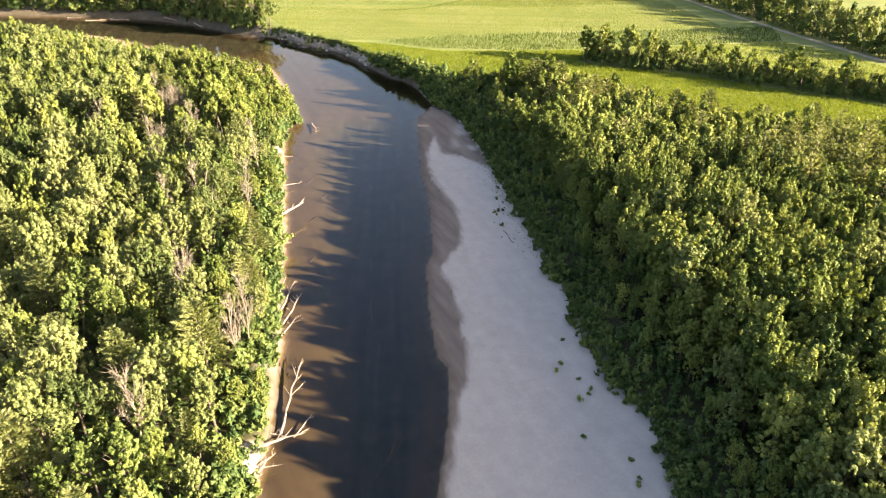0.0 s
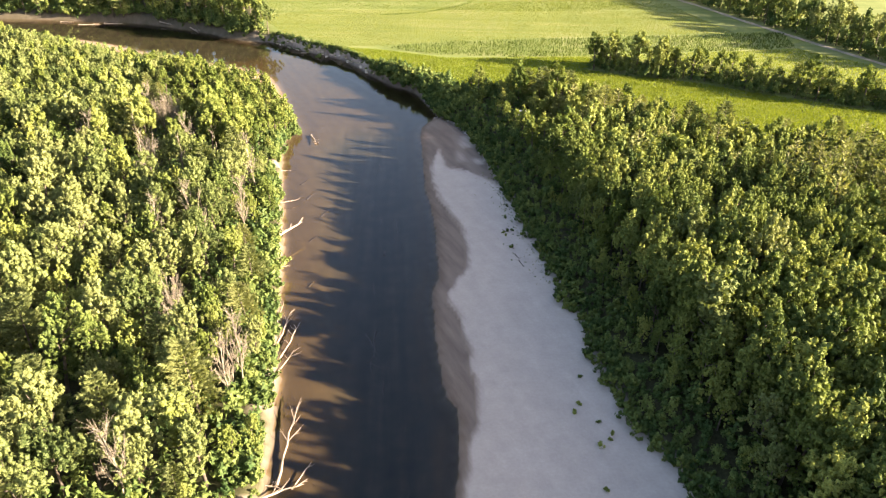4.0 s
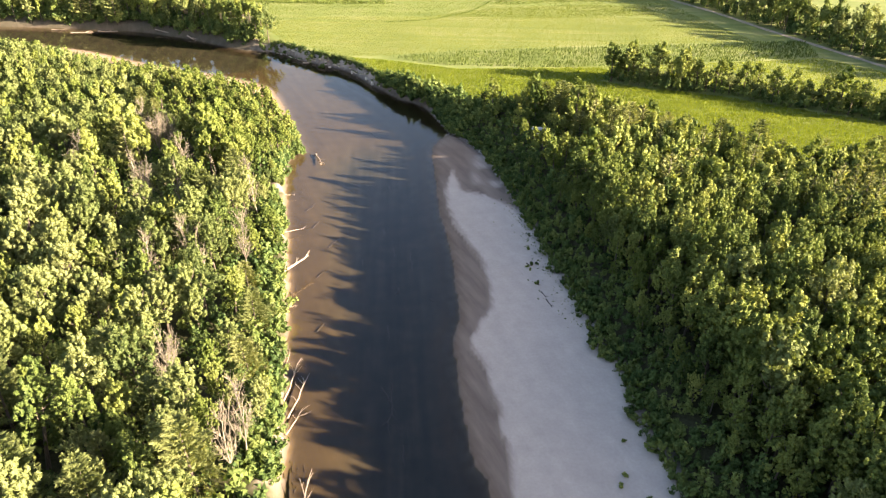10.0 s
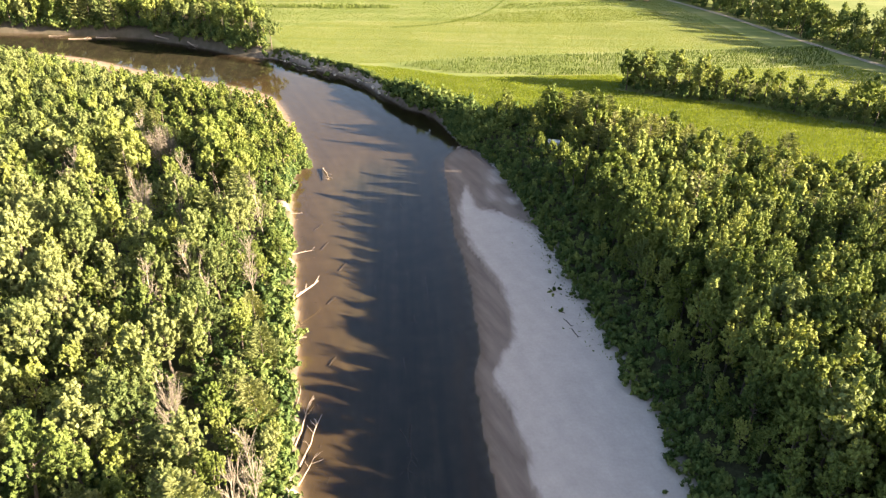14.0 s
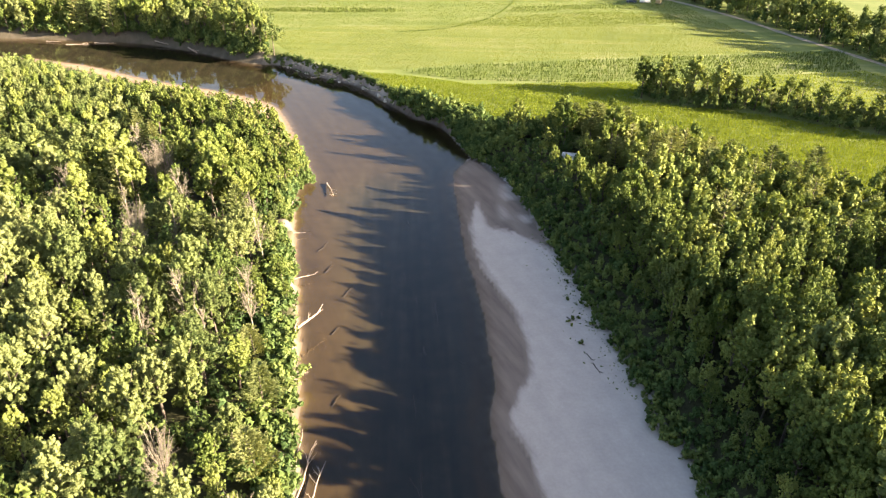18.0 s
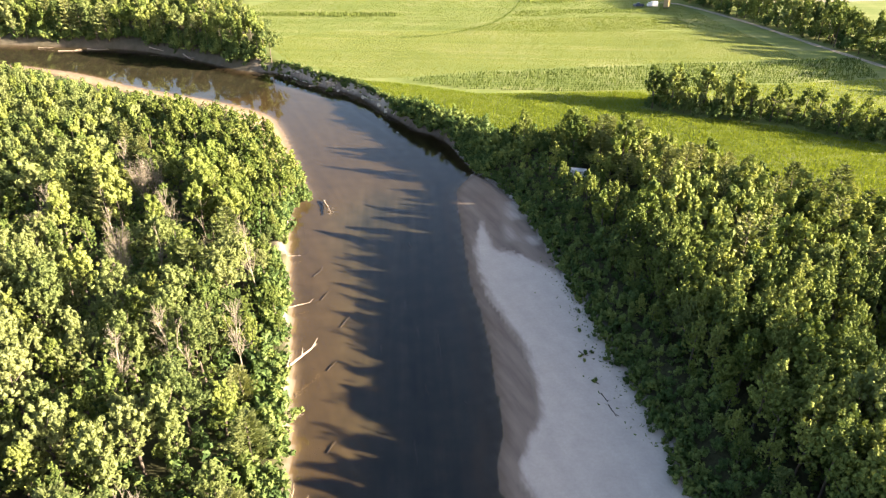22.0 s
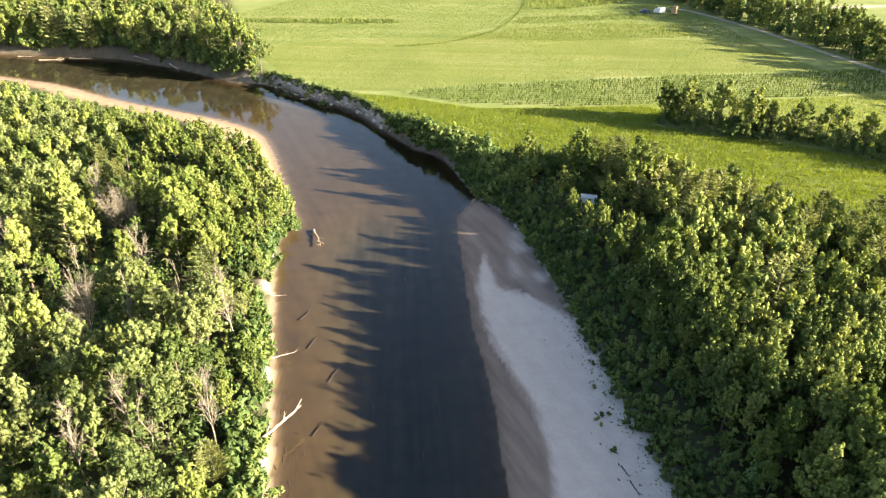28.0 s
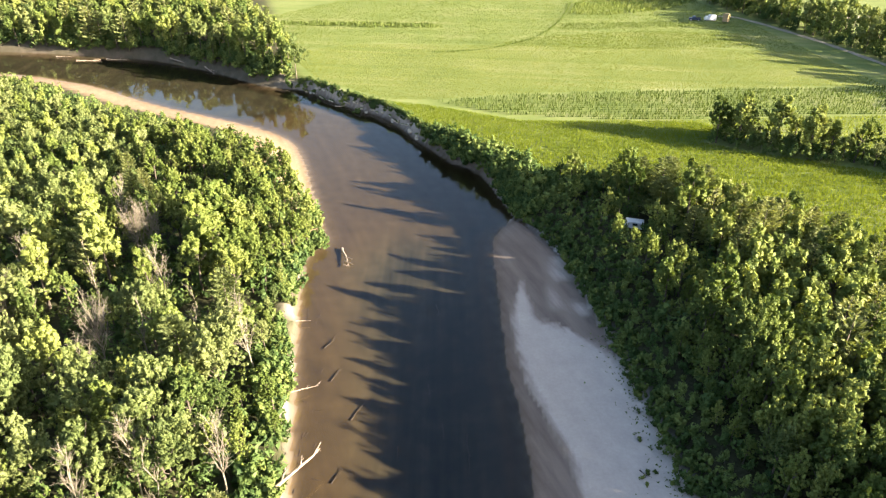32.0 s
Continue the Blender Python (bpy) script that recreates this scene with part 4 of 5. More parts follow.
PALE, SUNK = "pale weathered fallen tree lying in the shallows", "dark waterlogged log lying under the water"
for i, (a, b, rad, n_, rc) in enumerate((
        ((-23.4, 73.2, 0.0), (-23.7, 89.0, 0.9), 0.17, 5, 1.8), ((-25.5, 69.5, 1.4), (-19.9, 73.6, 0.1), 0.17, 5, 1.6), ((-25.9, 63.0, 1.5), (-22.6, 69.0, 0.3), 0.16, 4, 1.5),
        ((-26.2, 61.5, 1.6), (-24.0, 65.5, 0.4), 0.12, 3, 1.2), ((-21.3, 72.5, 0.05), (-19.6, 77.2, 0.2), 0.09, 1, 0.7), ((-25.4, 72.8, 0.7), (-22.0, 72.5, 0.1), 0.10, 2, 0.8),
        ((-29.3, 102.5, 0.4), (-28.9, 112.5, 0.8), 0.13, 4, 1.3), ((-30.6, 105.0, 0.8), (-30.1, 114.5, 1.0), 0.12, 3, 1.2), ((-28.0, 98.8, 0.5), (-26.0, 109.0, 0.3), 0.13, 5, 1.4),
        ((-27.6, 95.5, 0.5), (-25.7, 101.0, 0.2), 0.10, 4, 1.2), ((-35.6, 124.6, 1.3), (-32.2, 127.6, 0.5), 0.12, 4, 0.9), ((-38.9, 198.5, 0.1), (-36.2, 191.5, 0.2), 0.20, 2, 1.6),
        ((-37.4, 193.5, 0.1), (-35.6, 192.0, 0.3), 0.13, 1, 0.6), ((-38.8, 154.0, 1.0), (-35.0, 156.0, 0.9), 0.10, 2, 0.8), ((-42.6, 172.0, 0.9), (-39.8, 172.6, 0.7), 0.10, 2, 0.7))):
    log("fallen_tree", PALE, 400 + i, a, b, rad, n_, DEADWOOD, rc)
for i, (a, b, rad, n_, rc) in enumerate((
        ((-25.4, 215.0, -0.30), (-22.7, 210.6, -0.12), 0.14, 1, 0.8), ((-18.3, 181.6, -0.30), (-17.5, 178.0, -0.12), 0.16, 2, 0.9), ((-18.2, 159.4, -0.30), (-17.5, 156.4, -0.12), 0.14, 3, 0.8),
        ((-11.7, 149.0, -0.30), (-11.4, 141.8, -0.12), 0.16, 1, 0.6), ((-13.6, 136.0, -0.30), (-13.2, 133.8, -0.12), 0.16, 4, 0.9), ((-7.6, 131.8, -0.30), (-6.6, 130.4, -0.12), 0.14, 2, 0.6),
        ((-13.2, 108.5, -0.30), (-11.7, 96.8, -0.12), 0.17, 4, 1.7), ((-14.9, 107.4, -0.30), (-12.6, 100.5, -0.12), 0.12, 2, 1.2), ((-10.9, 95.3, -0.30), (-10.4, 91.5, -0.12), 0.13, 1, 0.5),
        ((-9.5, 65.6, -0.30), (-7.4, 70.6, 0.35), 0.17, 6, 1.5), ((-8.0, 68.6, -0.30), (-5.8, 72.0, 0.50), 0.10, 2, 0.9), ((-14.9, 124.0, -0.30), (-14.6, 119.0, -0.12), 0.11, 1, 0.5),
        ((-21.5, 146.0, -0.30), (-21.3, 143.6, -0.12), 0.11, 1, 0.5), ((-15.4, 151.0, -0.30), (-15.0, 147.5, -0.12), 0.10, 1, 0.5), ((-29.0, 150.0, -0.30), (-27.4, 155.5, -0.12), 0.10, 1, 0.7),
        ((-27.0, 120.5, -0.30), (-26.0, 123.0, -0.12), 0.11, 3, 0.7), ((-29.5, 138.0, -0.30), (-28.6, 140.6, -0.12), 0.10, 2, 0.6), ((-33.5, 158.0, -0.30), (-32.6, 160.5, -0.12), 0.14, 3, 0.9), ((-36.2, 166.0, -0.30), (-35.0, 168.5, -0.12), 0.13, 3, 0.8))):
    za, zb = ground_at([a[:2], b[:2]])
    log("sunken_log", SUNK, 440 + i, (a[0], a[1], min(za + 0.1, -0.05)), (b[0], b[1], b[2] if b[2] > 0 else min(zb + 0.2, -0.05)), rad * 0.75, n_, WETWOOD, rc)
for i, (a, b) in enumerate((((-175.7, 337.4, 0.3), (-170.2, 337.0, 0.4)), ((-165.6, 333.2, 0.05), (-155.8, 333.6, 0.15)), ((-154.8, 335.4, 0.2), (-145.7, 334.6, 0.2)), ((-151.7, 342.4, 2.2), (-142.6, 339.5, 1.6)), ((-128.4, 332.5, 1.6), (-121.6, 329.0, 0.9)),
                            ((-112, 323.5, 1.2), (-107, 318.5, 0.2)), ((-57, 286.2, 0.1), (-54.5, 285.4, 0.25)))):
    log("fallen_tree", "pale log stranded on the muddy far bank", 470 + i, a, b, 0.24, 3, DEADWOOD, 1.5)

# tree that has toppled out over the water from the bank brow, with leaves left on it
root = tagged(new("toppled_tree"), "pale toppled tree leaning out over the shallows, leaves on its boughs", "tree")
root.location = (-38.5, 130.0, 2.6)
under("trunk", mesh_from("trunk", *tube([(-0.6, -0.8, 0), (1.5, 2.2, 0.35), (4.2, 6.2, 0.5), (6.6, 9.6, 0.6), (7.3, 11.4, 1.3)], [0.36, 0.3, 0.22, 0.14, 0.04], 7), DEADWOOD, True), root)
under("trunk", mesh_from("trunk", *tube([(2.4, -1.0, -2.2), (2.6, 2.0, -0.6), (3.0, 4.6, 0.35)], [0.26, 0.24, 0.19], 6), DEADWOOD, True), root)
r = np.random.RandomState(91)
for i in range(9):
    t = r.uniform(0.3, 0.95)
    o = np.array((6.6 * t, 9.6 * t, 0.55))
    w = np.array((r.uniform(-0.5, 2.1), r.uniform(0.2, 2.2), r.uniform(-0.2, 1.3)))
    under("bough", mesh_from("bough", *joined([tube([o, o + w * 0.6, o + w], [0.11, 0.08, 0.03], 5), tube([o + w * 0.5, o + w * 0.8 + (0.4, -0.1, 0.2)], [0.06, 0.02], 4)]), DEADWOOD), root)
v = crown(92, 2.2, -0.4, 1.5, 14, 40, 0.3) + (0.4, 5.6, 0.2)
under("foliage", mesh_from("foliage", v, tris(v), LEAF_POPLAR), root)

# ---------------- driftwood and plants on the sandbar ----------------
CLUMPS = []
for seed, h, rad in ((81, 0.45, 0.55), (82, 0.3, 0.4), (83, 0.7, 0.8)):
    root = tagged(new("plant_clump"), "low dark green plants growing in bare sand", "plant", "plants on the sandbar")
    v = crown(seed, h, -0.05, rad, 18, 26, 0.10)
    under("foliage", mesh_from("foliage", v, tris(v), LEAF_ASH), root)
    CLUMPS.append(root)
CLUMP_AT = np.array([(21.3, 84, 0), (22.7, 81.8, 0), (20.5, 79, 2), (18.1, 86, 1), (19, 87.8, 1), (20.1, 93.9, 1), (23, 92.9, 1), (25.6, 67.4, 1), (25.9, 64.4, 0), (25.7, 63.3, 1), (19.9, 71.8, 1), (13.3, 152.8, 2), (11.7, 140.2, 0),
                     (12, 139.1, 0), (12.9, 134.1, 1), (12.6, 141, 1), (13.6, 141.2, 1), (15.4, 139.4, 1), (13.2, 160.8, 0), (14, 156.3, 0), (13.7, 158.9, 1), (12.6, 147, 1), (22.2, 80.6, 1)])
cz = ground_at(CLUMP_AT[:, :2])
done = set()
for i, ((x_, y_, k_), h) in enumerate(zip(CLUMP_AT, cz)):
    m = pose(x_, y_, h, 0, 0, i * 61) @ Matrix.Scale(0.85 + 0.03 * (i * 7 % 11), 4)
    if int(k_) in done:
        copy_thing(CLUMPS[int(k_)], m)
    else:
        CLUMPS[int(k_)].matrix_basis = m
        done.add(int(k_))
for i, (a, b) in enumerate((((13.3, 131.4), (13.9, 129.6)), ((13.9, 128.9), (14.4, 126.2)), ((12.6, 134.3), (13.2, 133.6)), ((11.6, 141.5), (12.3, 140.6)))):
    za, zb = ground_at([a, b])
    log("driftwood", "dark driftwood branch on pale sand", 490 + i, (*a, za + 0.05), (*b, zb + 0.06), 0.08, 3, WETWOOD, 0.5)
r = np.random.RandomState(95)
t_pts = V_[(V_[:, 1] > 120) & (V_[:, 1] < 172)]
q = t_pts[r.randint(len(t_pts), size=260)] - np.column_stack([r.gamma(2.0, 0.9, 260), r.uniform(-0.7, 0.7, 260)])
qz = ground_at(q)
v = leaves_at(r, np.column_stack([q, qz + 0.06]), unit(r.normal(size=(260, 3)) * 0.5 + (0, 0, 1)), 0.26)
tagged(new("drift_litter", mesh_from("drift_litter", v, tris(v), LEAF_ASH)), "scattered dark leaf and twig litter on the sand", "litter", kind="stuff")

r = np.random.RandomState(98)
Ls = SHORE_LEFT[(SHORE_LEFT[:, 1] > 70) & (SHORE_LEFT[:, 1] < 190) & (SHORE_LEFT[:, 0] > -60)]
q = Ls[r.randint(len(Ls), size=170)] + np.column_stack([r.gamma(2.2, 1.3, 170) + 0.4, r.normal(size=170)])
qz = ground_at(q)
twigs_ = [tube([(q[i, 0], q[i, 1], qz[i] + 0.04), (q[i, 0] + r.normal() * 0.35, q[i, 1] + r.normal() * 0.5 + 0.2, qz[i] + 0.08)], [0.035, 0.015], 4) for i in range(170)]
tagged(new("bed_litter", mesh_from("bed_litter", *joined(twigs_), WETWOOD)), "dark sunken twigs and bark on the shallow bed", "litter", kind="stuff")

# ---------------- cut bank ----------------
m, n, l = material("bank_sand")
p_ = n["Principled BSDF"]
f1 = noise_of(n, l, 1.3, 5.0, stretched(n, l, 0.6, 0.6, 2.5))
l.new(ramp(n, l, f1, [(0.3, (0.20, 0.16, 0.11)), (0.55, (0.46, 0.40, 0.31)), (0.75, (0.60, 0.54, 0.44))]), p_.inputs["Base Color"])
p_.inputs["Roughness"].default_value = 0.95
l.new(bump_of(n, l, f1, 0.8, 0.25), p_.inputs["Normal"])
BANK_SAND = m


def slump(seed, m, turf):
    """A slipped block of bank with a sod of grass on it."""
    r = np.random.RandomState(seed)
    root = tagged(new("slumped_bank"), "pale slipped block of sandy bank with turf on top", "bank block", "slumped blocks of the cut bank")
    bm = bmesh.new()
    bmesh.ops.create_icosphere(bm, subdivisions=2, radius=1.0)
    for v in bm.verts:
        k = 1 + 0.22 * math.sin(v.co.x * 4 + seed) * math.cos(v.co.y * 3.3 + seed) + r.uniform(-0.07, 0.07)
        v.co = Vector((v.co.x * 1.5 * k, v.co.y * 0.9 * k, v.co.z * 1.1 * k))
    me = bpy.data.meshes.new("earth")
    bm.to_mesh(me), bm.free()
    me.materials.append(BANK_SAND)
    under("earth", me, root)
    if turf:
        n_ = 220
        pl = np.column_stack([r.uniform(-1.3, 1.3, n_), r.uniform(-0.7, 0.7, n_), r.uniform(0.75, 1.15, n_)])
        v = leaves_at(r, pl, unit(r.normal(size=(n_, 3)) * 0.7 + (0, 0, 0.6)), 0.3)
        under("sod", mesh_from("sod", v, tris(v), LEAF_SHRUB), root)
    root.matrix_basis = m
    return root


r = np.random.RandomState(96)
cb = CUT_BANK[CUT_BANK[:, 1] > 254]
cd = np.gradient(cb, axis=0)
blocks = [slump(500 + i, Matrix(), i % 2 == 0) for i in range(4)]
for i in range(46):
    k = int(len(cb) * (i + r.uniform(0, 1)) / 46) % len(cb)
    a = math.degrees(math.atan2(cd[k, 1], cd[k, 0]))
    nn = np.array((cd[k, 1], -cd[k, 0])) / np.linalg.norm(cd[k])
    if nn[1] < 0:
        nn = -nn
    q = cb[k] + nn * r.uniform(0.0, 1.9)
    m = pose(q[0], q[1], float(ground_at([q])[0]) + r.uniform(-0.25, 0.15), r.uniform(-18, 18), r.uniform(-10, 10), a + r.uniform(-20, 20)) @ Matrix.Diagonal((r.uniform(0.4, 1.3), r.uniform(0.5, 1.1), r.uniform(0.35, 0.7), 1))
    if i < 4:
        blocks[i].matrix_basis = m
    else:
        copy_thing(blocks[i % 4], m)

# ---------------- field ----------------
def blades(name, label, seed, poly, bounds, count, height, size, mat, rows=None, tufts=False):
    """Upright blades all over a polygon, as one sheet of stuff."""
    r = np.random.RandomState(seed)
    x0, y0, x1, y1 = bounds
    q = np.column_stack([r.uniform(x0, x1, count), r.uniform(y0, y1, count)])
    if rows:
        gap, turn = rows
        c, s = math.cos(turn), math.sin(turn)
        u, w = q[:, 0] * c + q[:, 1] * s, -q[:, 0] * s + q[:, 1] * c
        w = np.round(w / gap) * gap + r.normal(size=count) * 0.06
        q = np.column_stack([u * c - w * s, u * s + w * c])
    q = q[inside(q, np.array(poly, float))]
    if tufts:
        q = q[waves(q * (0.7, 1.6), 1.5, seed) + 0.7 * waves(q, 0.5, seed + 1) > r.uniform(-1.5, -0.1, len(q))]
    n_ = len(q)
    z = ground_at(q)
    pl = np.column_stack([q, z + height * r.uniform(0.3, 0.75, n_)])
    nm = unit(np.column_stack([r.normal(size=(n_, 2)), r.normal(size=n_) * 0.35]))
    up = np.tile((0.0, 0.0, 1.0), (n_, 1)) + r.normal(size=(n_, 3)) * 0.25
    b = unit(np.cross(nm, up))
    hh = (height * r.uniform(0.4, 0.7, n_))[:, None]
    v = np.stack([pl - b * size - (0, 0, 1) * hh, pl + b * size - (0, 0, 1) * hh, pl + unit(up) * hh], 1).reshape(-1, 3)
    return tagged(new(name, mesh_from(name, v, tris(v), mat)), label, name.replace("_", " "), kind="stuff")


CORN = [(-25, 282), (-14, 276), (-3, 271.5), (23, 269.2), (50, 270.5), (106, 276.5), (135, 282), (140, 305), (119, 303), (52, 297), (-2, 289)]
blades("corn_rows", "rows of dark green young corn across the field", 601, CORN, (-30, 265, 145, 310), 20000, 0.95, 0.15, LEAF_CORN, (1.9, 0.05))
CORN_FAR = [(-105, 385), (-80, 385), (-33, 384), (-28, 377), (-60, 376), (-100, 380)]
blades("corn_rows", "thin strip of darker crop in the far field", 602, CORN_FAR, (-110, 370, -25, 392), 5000, 1.0, 0.25, LEAF_CORN, (1.05, -0.05))
CORN_BACK = [(27, 405), (34, 432), (80, 452), (95, 440), (75, 418), (45, 404)]
blades("corn_rows", "darker crop at the far end of the field", 603, CORN_BACK, (20, 395, 100, 455), 7000, 1.2, 0.25, LEAF_CORN, (1.05, 0.2))
MEADOW = [(-20, 250), (-8, 238), (8, 230), (25, 225), (38, 217), (50, 206), (62, 195), (77, 184), (100, 180), (140, 172), (150, 190), (130, 208), (96, 228), (84, 236), (60, 246), (47, 253), (60, 262), (50, 268), (0, 267), (-25, 278), (-40, 282)]
blades("meadow_grass", "tall yellow-green grass of the meadow", 604, MEADOW, (-45, 170, 155, 285), 400000, 0.55, 0.085, LEAF_GRASS, tufts=True)
FIELD = [(-66, 303), (-40, 284), (-25, 284), (0, 291), (52, 299), (120, 305), (112, 345), (60, 350), (-60, 350), (-84, 335)]
blades("field_crop", "short yellow-green crop of the wide field", 605, FIELD, (-90, 280, 125, 355), 150000, 0.2, 0.10, LEAF_CROP)


BEHIND = [(24, 268.5), (50, 269.8), (106, 275.8), (135, 281), (150, 262), (170, 215), (133, 216), (96, 238), (73, 250), (55, 258), (40, 264)]
blades("field_weeds", "rough yellow-green weeds between the hedge and the corn", 609, BEHIND, (20, 212, 172, 284), 70000, 0.45, 0.11, LEAF_GRASS, tufts=True)
FIELD_FAR = [(-84, 336), (-60, 351), (60, 351), (112, 346), (104, 392), (92, 440), (-60, 462), (-112, 390)]
blades("field_crop", "short yellow-green crop at the far end of the field", 610, FIELD_FAR, (-115, 335, 115, 465), 90000, 0.25, 0.16, LEAF_CROP)
ROUGH = [(-10, 350), (40, 346), (98, 352), (92, 372), (60, 376), (18, 366)]
blades("field_weeds", "rougher patch of weeds and crop in the field", 606, ROUGH, (-15, 340, 100, 380), 14000, 0.35, 0.15, LEAF_CROP)
# curved mown path, drawn as a thin line of darker weeds
g_ = curve([(-30, 338), (-12, 343), (6, 357), (14, 370), (24, 398), (31, 431)], 1.0)
ng = np.gradient(g_, axis=0)
ng = np.stack([-ng[:, 1], ng[:, 0]], 1) / np.linalg.norm(ng, axis=1)[:, None]
blades("field_weeds", "dark line of weeds along the curved mown path in the field", 607, np.vstack([g_ - ng * 0.45, (g_ + ng * 0.45)[::-1]]), (-35, 335, 40, 435), 40000, 0.6, 0.2, LEAF_CORN)
CORN_MID = [(20, 376), (50, 380), (84, 384), (80, 392), (50, 390), (24, 388)]
blades("corn_rows", "thin strip of darker crop in the far field", 608, CORN_MID, (18, 374, 86, 394), 3000, 0.6, 0.2, LEAF_CORN, (1.6, 0.1))


def ribbon(name, label, line, width, mat, lift=0.03):
    c = curve(line, 2.0)
    d = np.gradient(c, axis=0)
    nn = np.stack([-d[:, 1], d[:, 0]], 1) / np.linalg.norm(d, axis=1)[:, None]
    w = width * (0.5 + 0.08 * np.sin(np.arange(len(c)) * 0.9))[:, None]
    pts_ = np.stack([c - nn * w, c - nn * w * 0.4, c + nn * w * 0.4, c + nn * w], 1)
    z = ground_at(pts_.reshape(-1, 2)).reshape(-1, 4) + lift + np.array((0.0, 0.05, 0.05, 0.0))
    v = np.concatenate([pts_, z[:, :, None]], 2).reshape(-1, 3)
    f = [(i * 4 + k, i * 4 + k + 1, i * 4 + k + 5, i * 4 + k + 4) for i in range(len(c) - 1) for k in range(3)]
    return tagged(new(name, mesh_from(name, v, f, mat, True)), label, "road", kind="structure")


m, n, l = material("track_dirt")
p_ = n["Principled BSDF"]
l.new(ramp(n, l, noise_of(n, l, 0.8, 5.0, world_place(n)), [(0.3, (0.20, 0.17, 0.12)), (0.7, (0.38, 0.34, 0.27))]), p_.inputs["Base Color"])
p_.inputs["Roughness"].default_value = 0.95
TRACK = m
ribbon("road_track", "pale dirt farm track beside a belt of trees", [(94, 404), (101, 402), (108, 391), (115, 376), (122, 359), (134, 322), (147, 286), (156.3, 262), (172, 225)], 2.6, TRACK, 0.06)
ribbon("road_gravel", "pale gravel road behind the trees", [(128, 403), (150, 405), (190, 408), (260, 415)], 4.0, TRACK, 0.06)


# ---------------- parked things in the field ----------------
def paint(name, colour, rough=0.35, metal=0.0):
    m, n, l = material(name)
    p = n["Principled BSDF"]
    f = noise_of(n, l, 2.0, 4.0)
    l.new(ramp(n, l, f, [(0.3, tuple(c * 0.82 for c in colour)), (0.7, colour)]), p.inputs["Base Color"])
    p.inputs["Roughness"].default_value, p.inputs["Metallic"].default_value = rough, metal
    return m


WHITE, NAVY, RUBBER, GLASS, TIMBER, STRAW = paint("white_paint", (0.78, 0.79, 0.80)), paint("navy_paint", (0.03, 0.05, 0.10)), paint("rubber", (0.03, 0.03, 0.03), 0.8), paint("dark_glass", (0.02, 0.03, 0.04), 0.1), paint("timber", (0.36, 0.26, 0.15), 0.8), paint("straw", (0.55, 0.42, 0.20), 0.9)


def block(sx, sy, sz, at=(0, 0, 0), taper=1.0, bevel=0.06):
    bm = bmesh.new()
    bmesh.ops.create_cube(bm, size=1)
    for v in bm.verts:
        k = taper if v.co.z > 0 else 1.0
        v.co = Vector((v.co.x * sx * k, v.co.y * sy * (0.5 + 0.5 * k), v.co.z * sz)) + Vector(at)
    bmesh.ops.bevel(bm, geom=bm.edges[:], offset=bevel, segments=2, affect="EDGES", profile=0.6)
    me = bpy.data.meshes.new("block")
    bm.to_mesh(me), bm.free()
    return me


def part(name, me, mat, parent, label=""):
    me.materials.append(mat)
    return under(name, me, parent, label)


def wheel_mesh(at, rad, wide):
    bm = bmesh.new()
    bmesh.ops.create_cone(bm, cap_ends=True, segments=20, radius1=rad, radius2=rad, depth=wide, matrix=pose(*at, 90, 0, 0))
    bmesh.ops.bevel(bm, geom=[e for e in bm.edges if e.calc_length() < rad * 0.5], offset=rad * 0.12, segments=1, affect="EDGES")
    me = bpy.data.meshes.new("wheel")
    bm.to_mesh(me), bm.free()
    return me


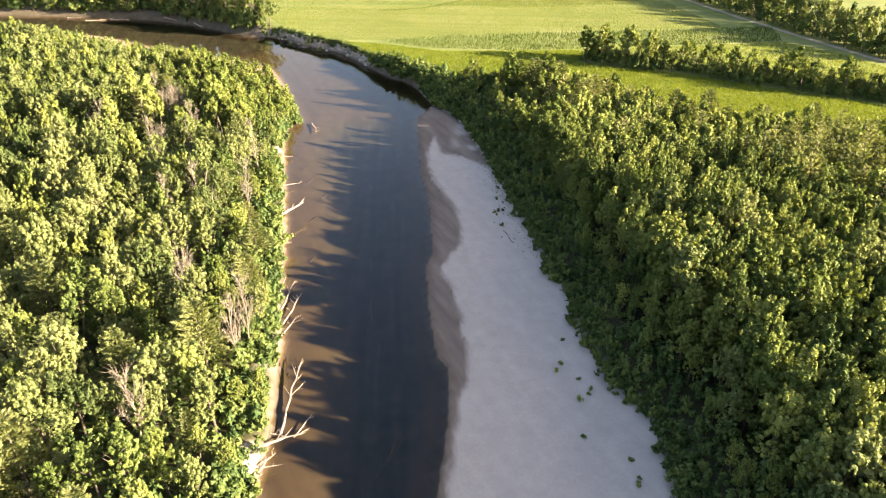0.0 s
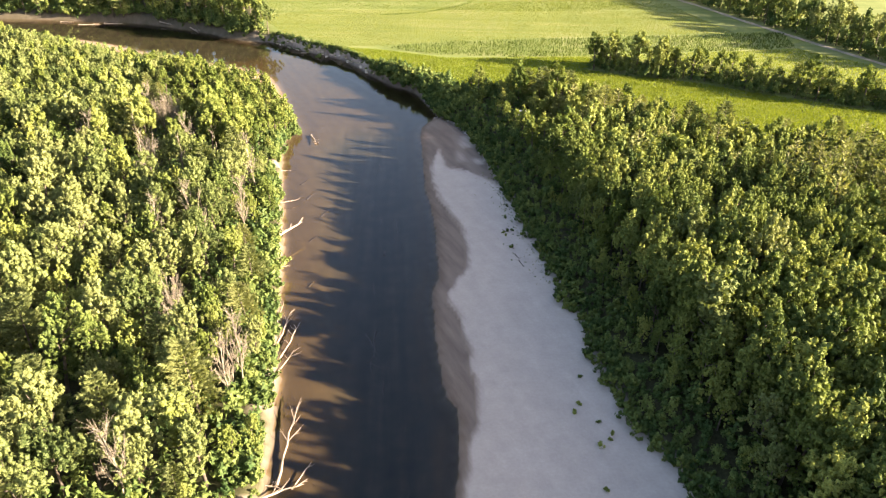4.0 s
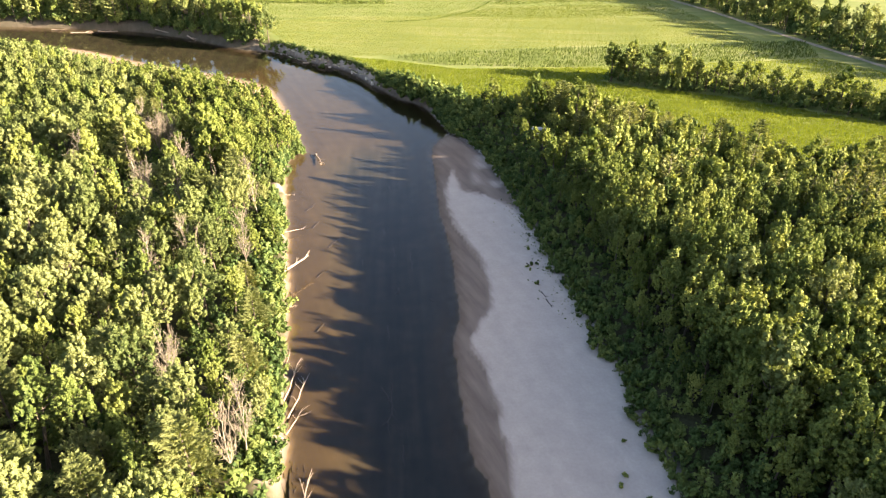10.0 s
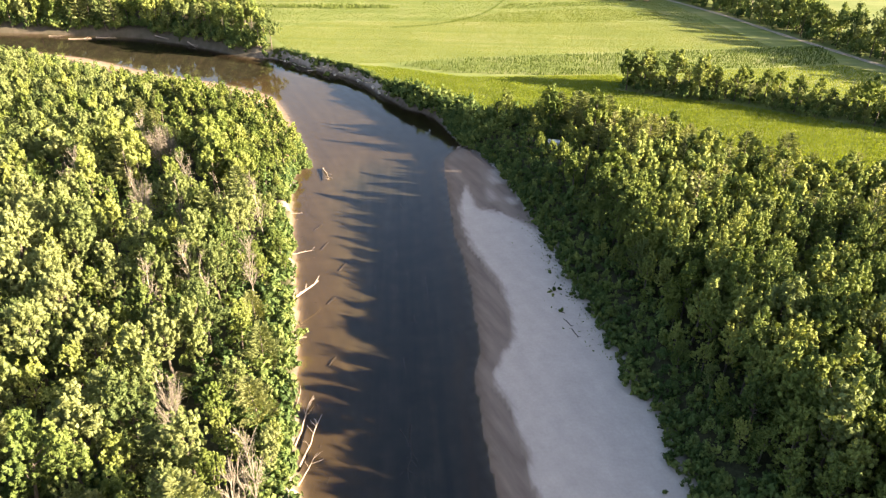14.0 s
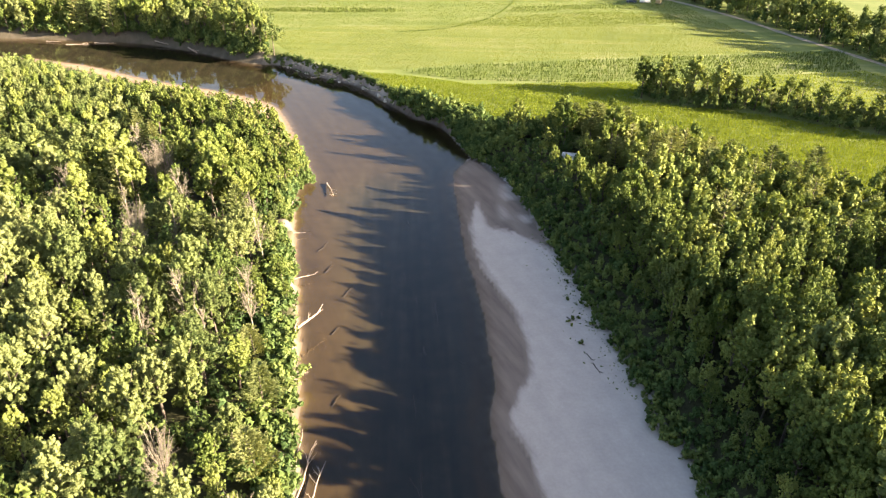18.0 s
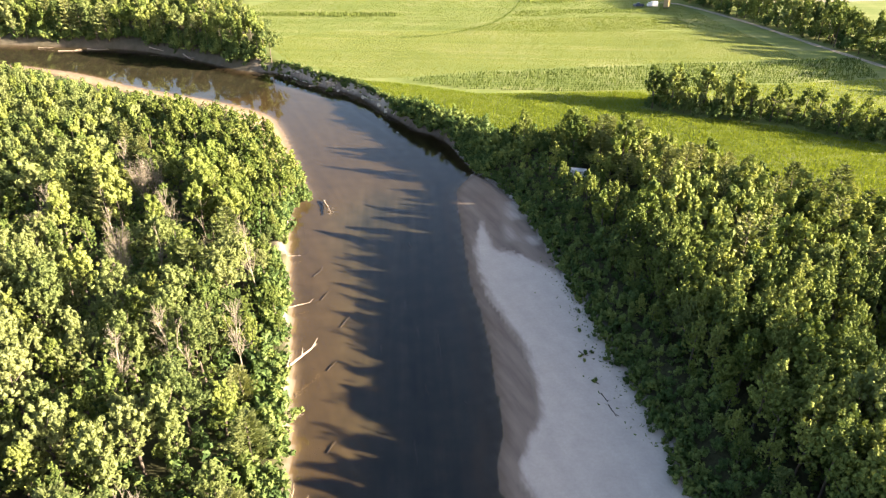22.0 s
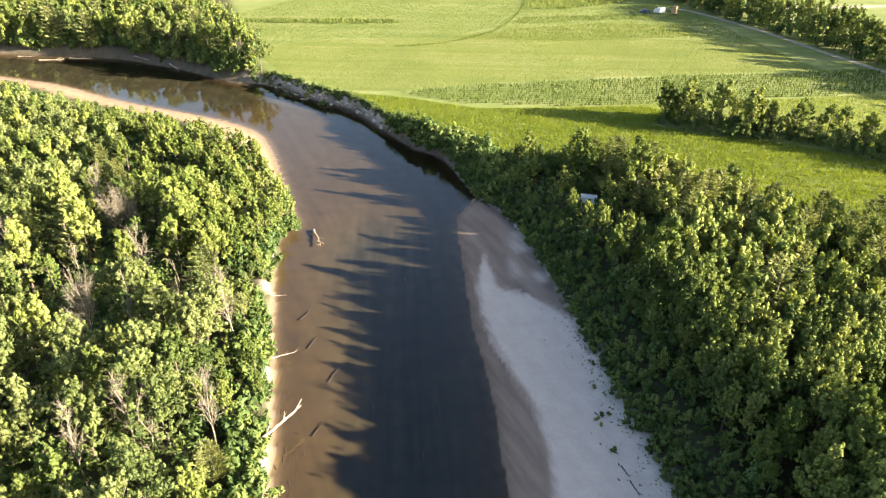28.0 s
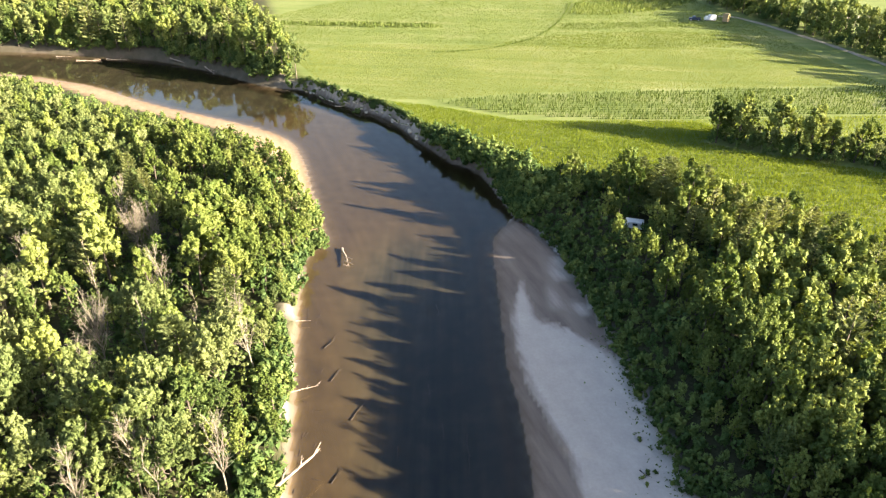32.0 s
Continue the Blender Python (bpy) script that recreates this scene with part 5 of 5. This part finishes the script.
def vehicle(name, label, category, body_mat, m, van):
    root = tagged(new(name), label, category)
    part("body", block(5.0, 1.9, 0.75, (0, 0, 0.75), 0.97, 0.12), body_mat, root)
    if van:
        part("cargo_box", block(3.2, 1.95, 1.35, (-0.8, 0, 1.78), 0.97, 0.1), body_mat, root)
        part("cab", block(1.5, 1.75, 0.9, (1.5, 0, 1.5), 0.75, 0.12), body_mat, root)
        part("windscreen", block(0.12, 1.5, 0.5, (2.05, 0, 1.55), 0.85, 0.03), GLASS, root)
    else:
        part("cab", block(1.9, 1.75, 0.75, (0.3, 0, 1.45), 0.72, 0.12), body_mat, root)
        part("windscreen", block(0.12, 1.45, 0.45, (1.05, 0, 1.42), 0.85, 0.03), GLASS, root)
        part("load_bed", block(1.7, 1.6, 0.25, (-1.55, 0, 1.2), 1.0, 0.04), RUBBER, root)
    for x_ in (-1.5, 1.55):
        for y_ in (-0.88, 0.88):
            w = part("wheel", wheel_mesh((x_, y_, 0.36), 0.36, 0.24), RUBBER, root)
            part("rim", wheel_mesh((x_, y_ * 1.03, 0.36), 0.2, 0.22), WHITE, w)
    root.matrix_basis = m
    return root


gz = float(ground_at([(88, 395)])[0])
vehicle("pickup_truck", "dark blue pickup truck parked in the field", "truck", NAVY, pose(81.5, 395.5, gz, 0, 0, 170), False)
vehicle("box_van", "white box van parked in the field", "van", WHITE, pose(88, 395.2, gz, 0, 0, 175), True)
root = tagged(new("hay_wagon"), "tall wooden farm wagon stacked with straw bales", "wagon")
part("bed", block(3.6, 2.2, 0.2, (0, 0, 1.0), 1, 0.03), TIMBER, root)
part("rack", block(0.12, 2.2, 3.2, (-1.75, 0, 2.6), 1, 0.03), TIMBER, root)
for x_ in (-1.2, 1.2):
    for y_ in (-1.0, 1.0):
        part("wheel", wheel_mesh((x_, y_, 0.45), 0.45, 0.2), RUBBER, root)
for k in range(4):
    for j in range(3):
        for i in range(2):
            part("bale", block(1.0, 1.02, 0.66, (-1.1 + j * 1.06 + (k % 2) * 0.05, -0.53 + i * 1.06, 1.45 + k * 0.68), 1, 0.07), STRAW, root)
root.matrix_basis = pose(93.5, 391, gz, 0, 0, 60)
root = tagged(new("camper_trailer"), "white camper trailer parked under trees on the bank", "trailer")
part("body", block(4.4, 2.1, 1.7, (0, 0, 1.35), 0.94, 0.18), WHITE, root)
part("roof_hatch", block(0.6, 0.6, 0.14, (0.3, 0, 2.26), 0.9, 0.04), WHITE, root)
part("window", block(1.1, 0.06, 0.55, (0.2, -1.04, 1.6), 1, 0.02), GLASS, root)
part("drawbar", block(1.2, 0.12, 0.12, (2.7, 0, 0.5), 1, 0.02), RUBBER, root)
for y_ in (-0.9, 0.9):
    part("wheel", wheel_mesh((-0.2, y_, 0.33), 0.33, 0.2), RUBBER, root)
root.matrix_basis = pose(21.4, 204.0, float(ground_at([(21.4, 204)])[0]), 0, 0, -14) @ Matrix.Scale(0.9, 4)
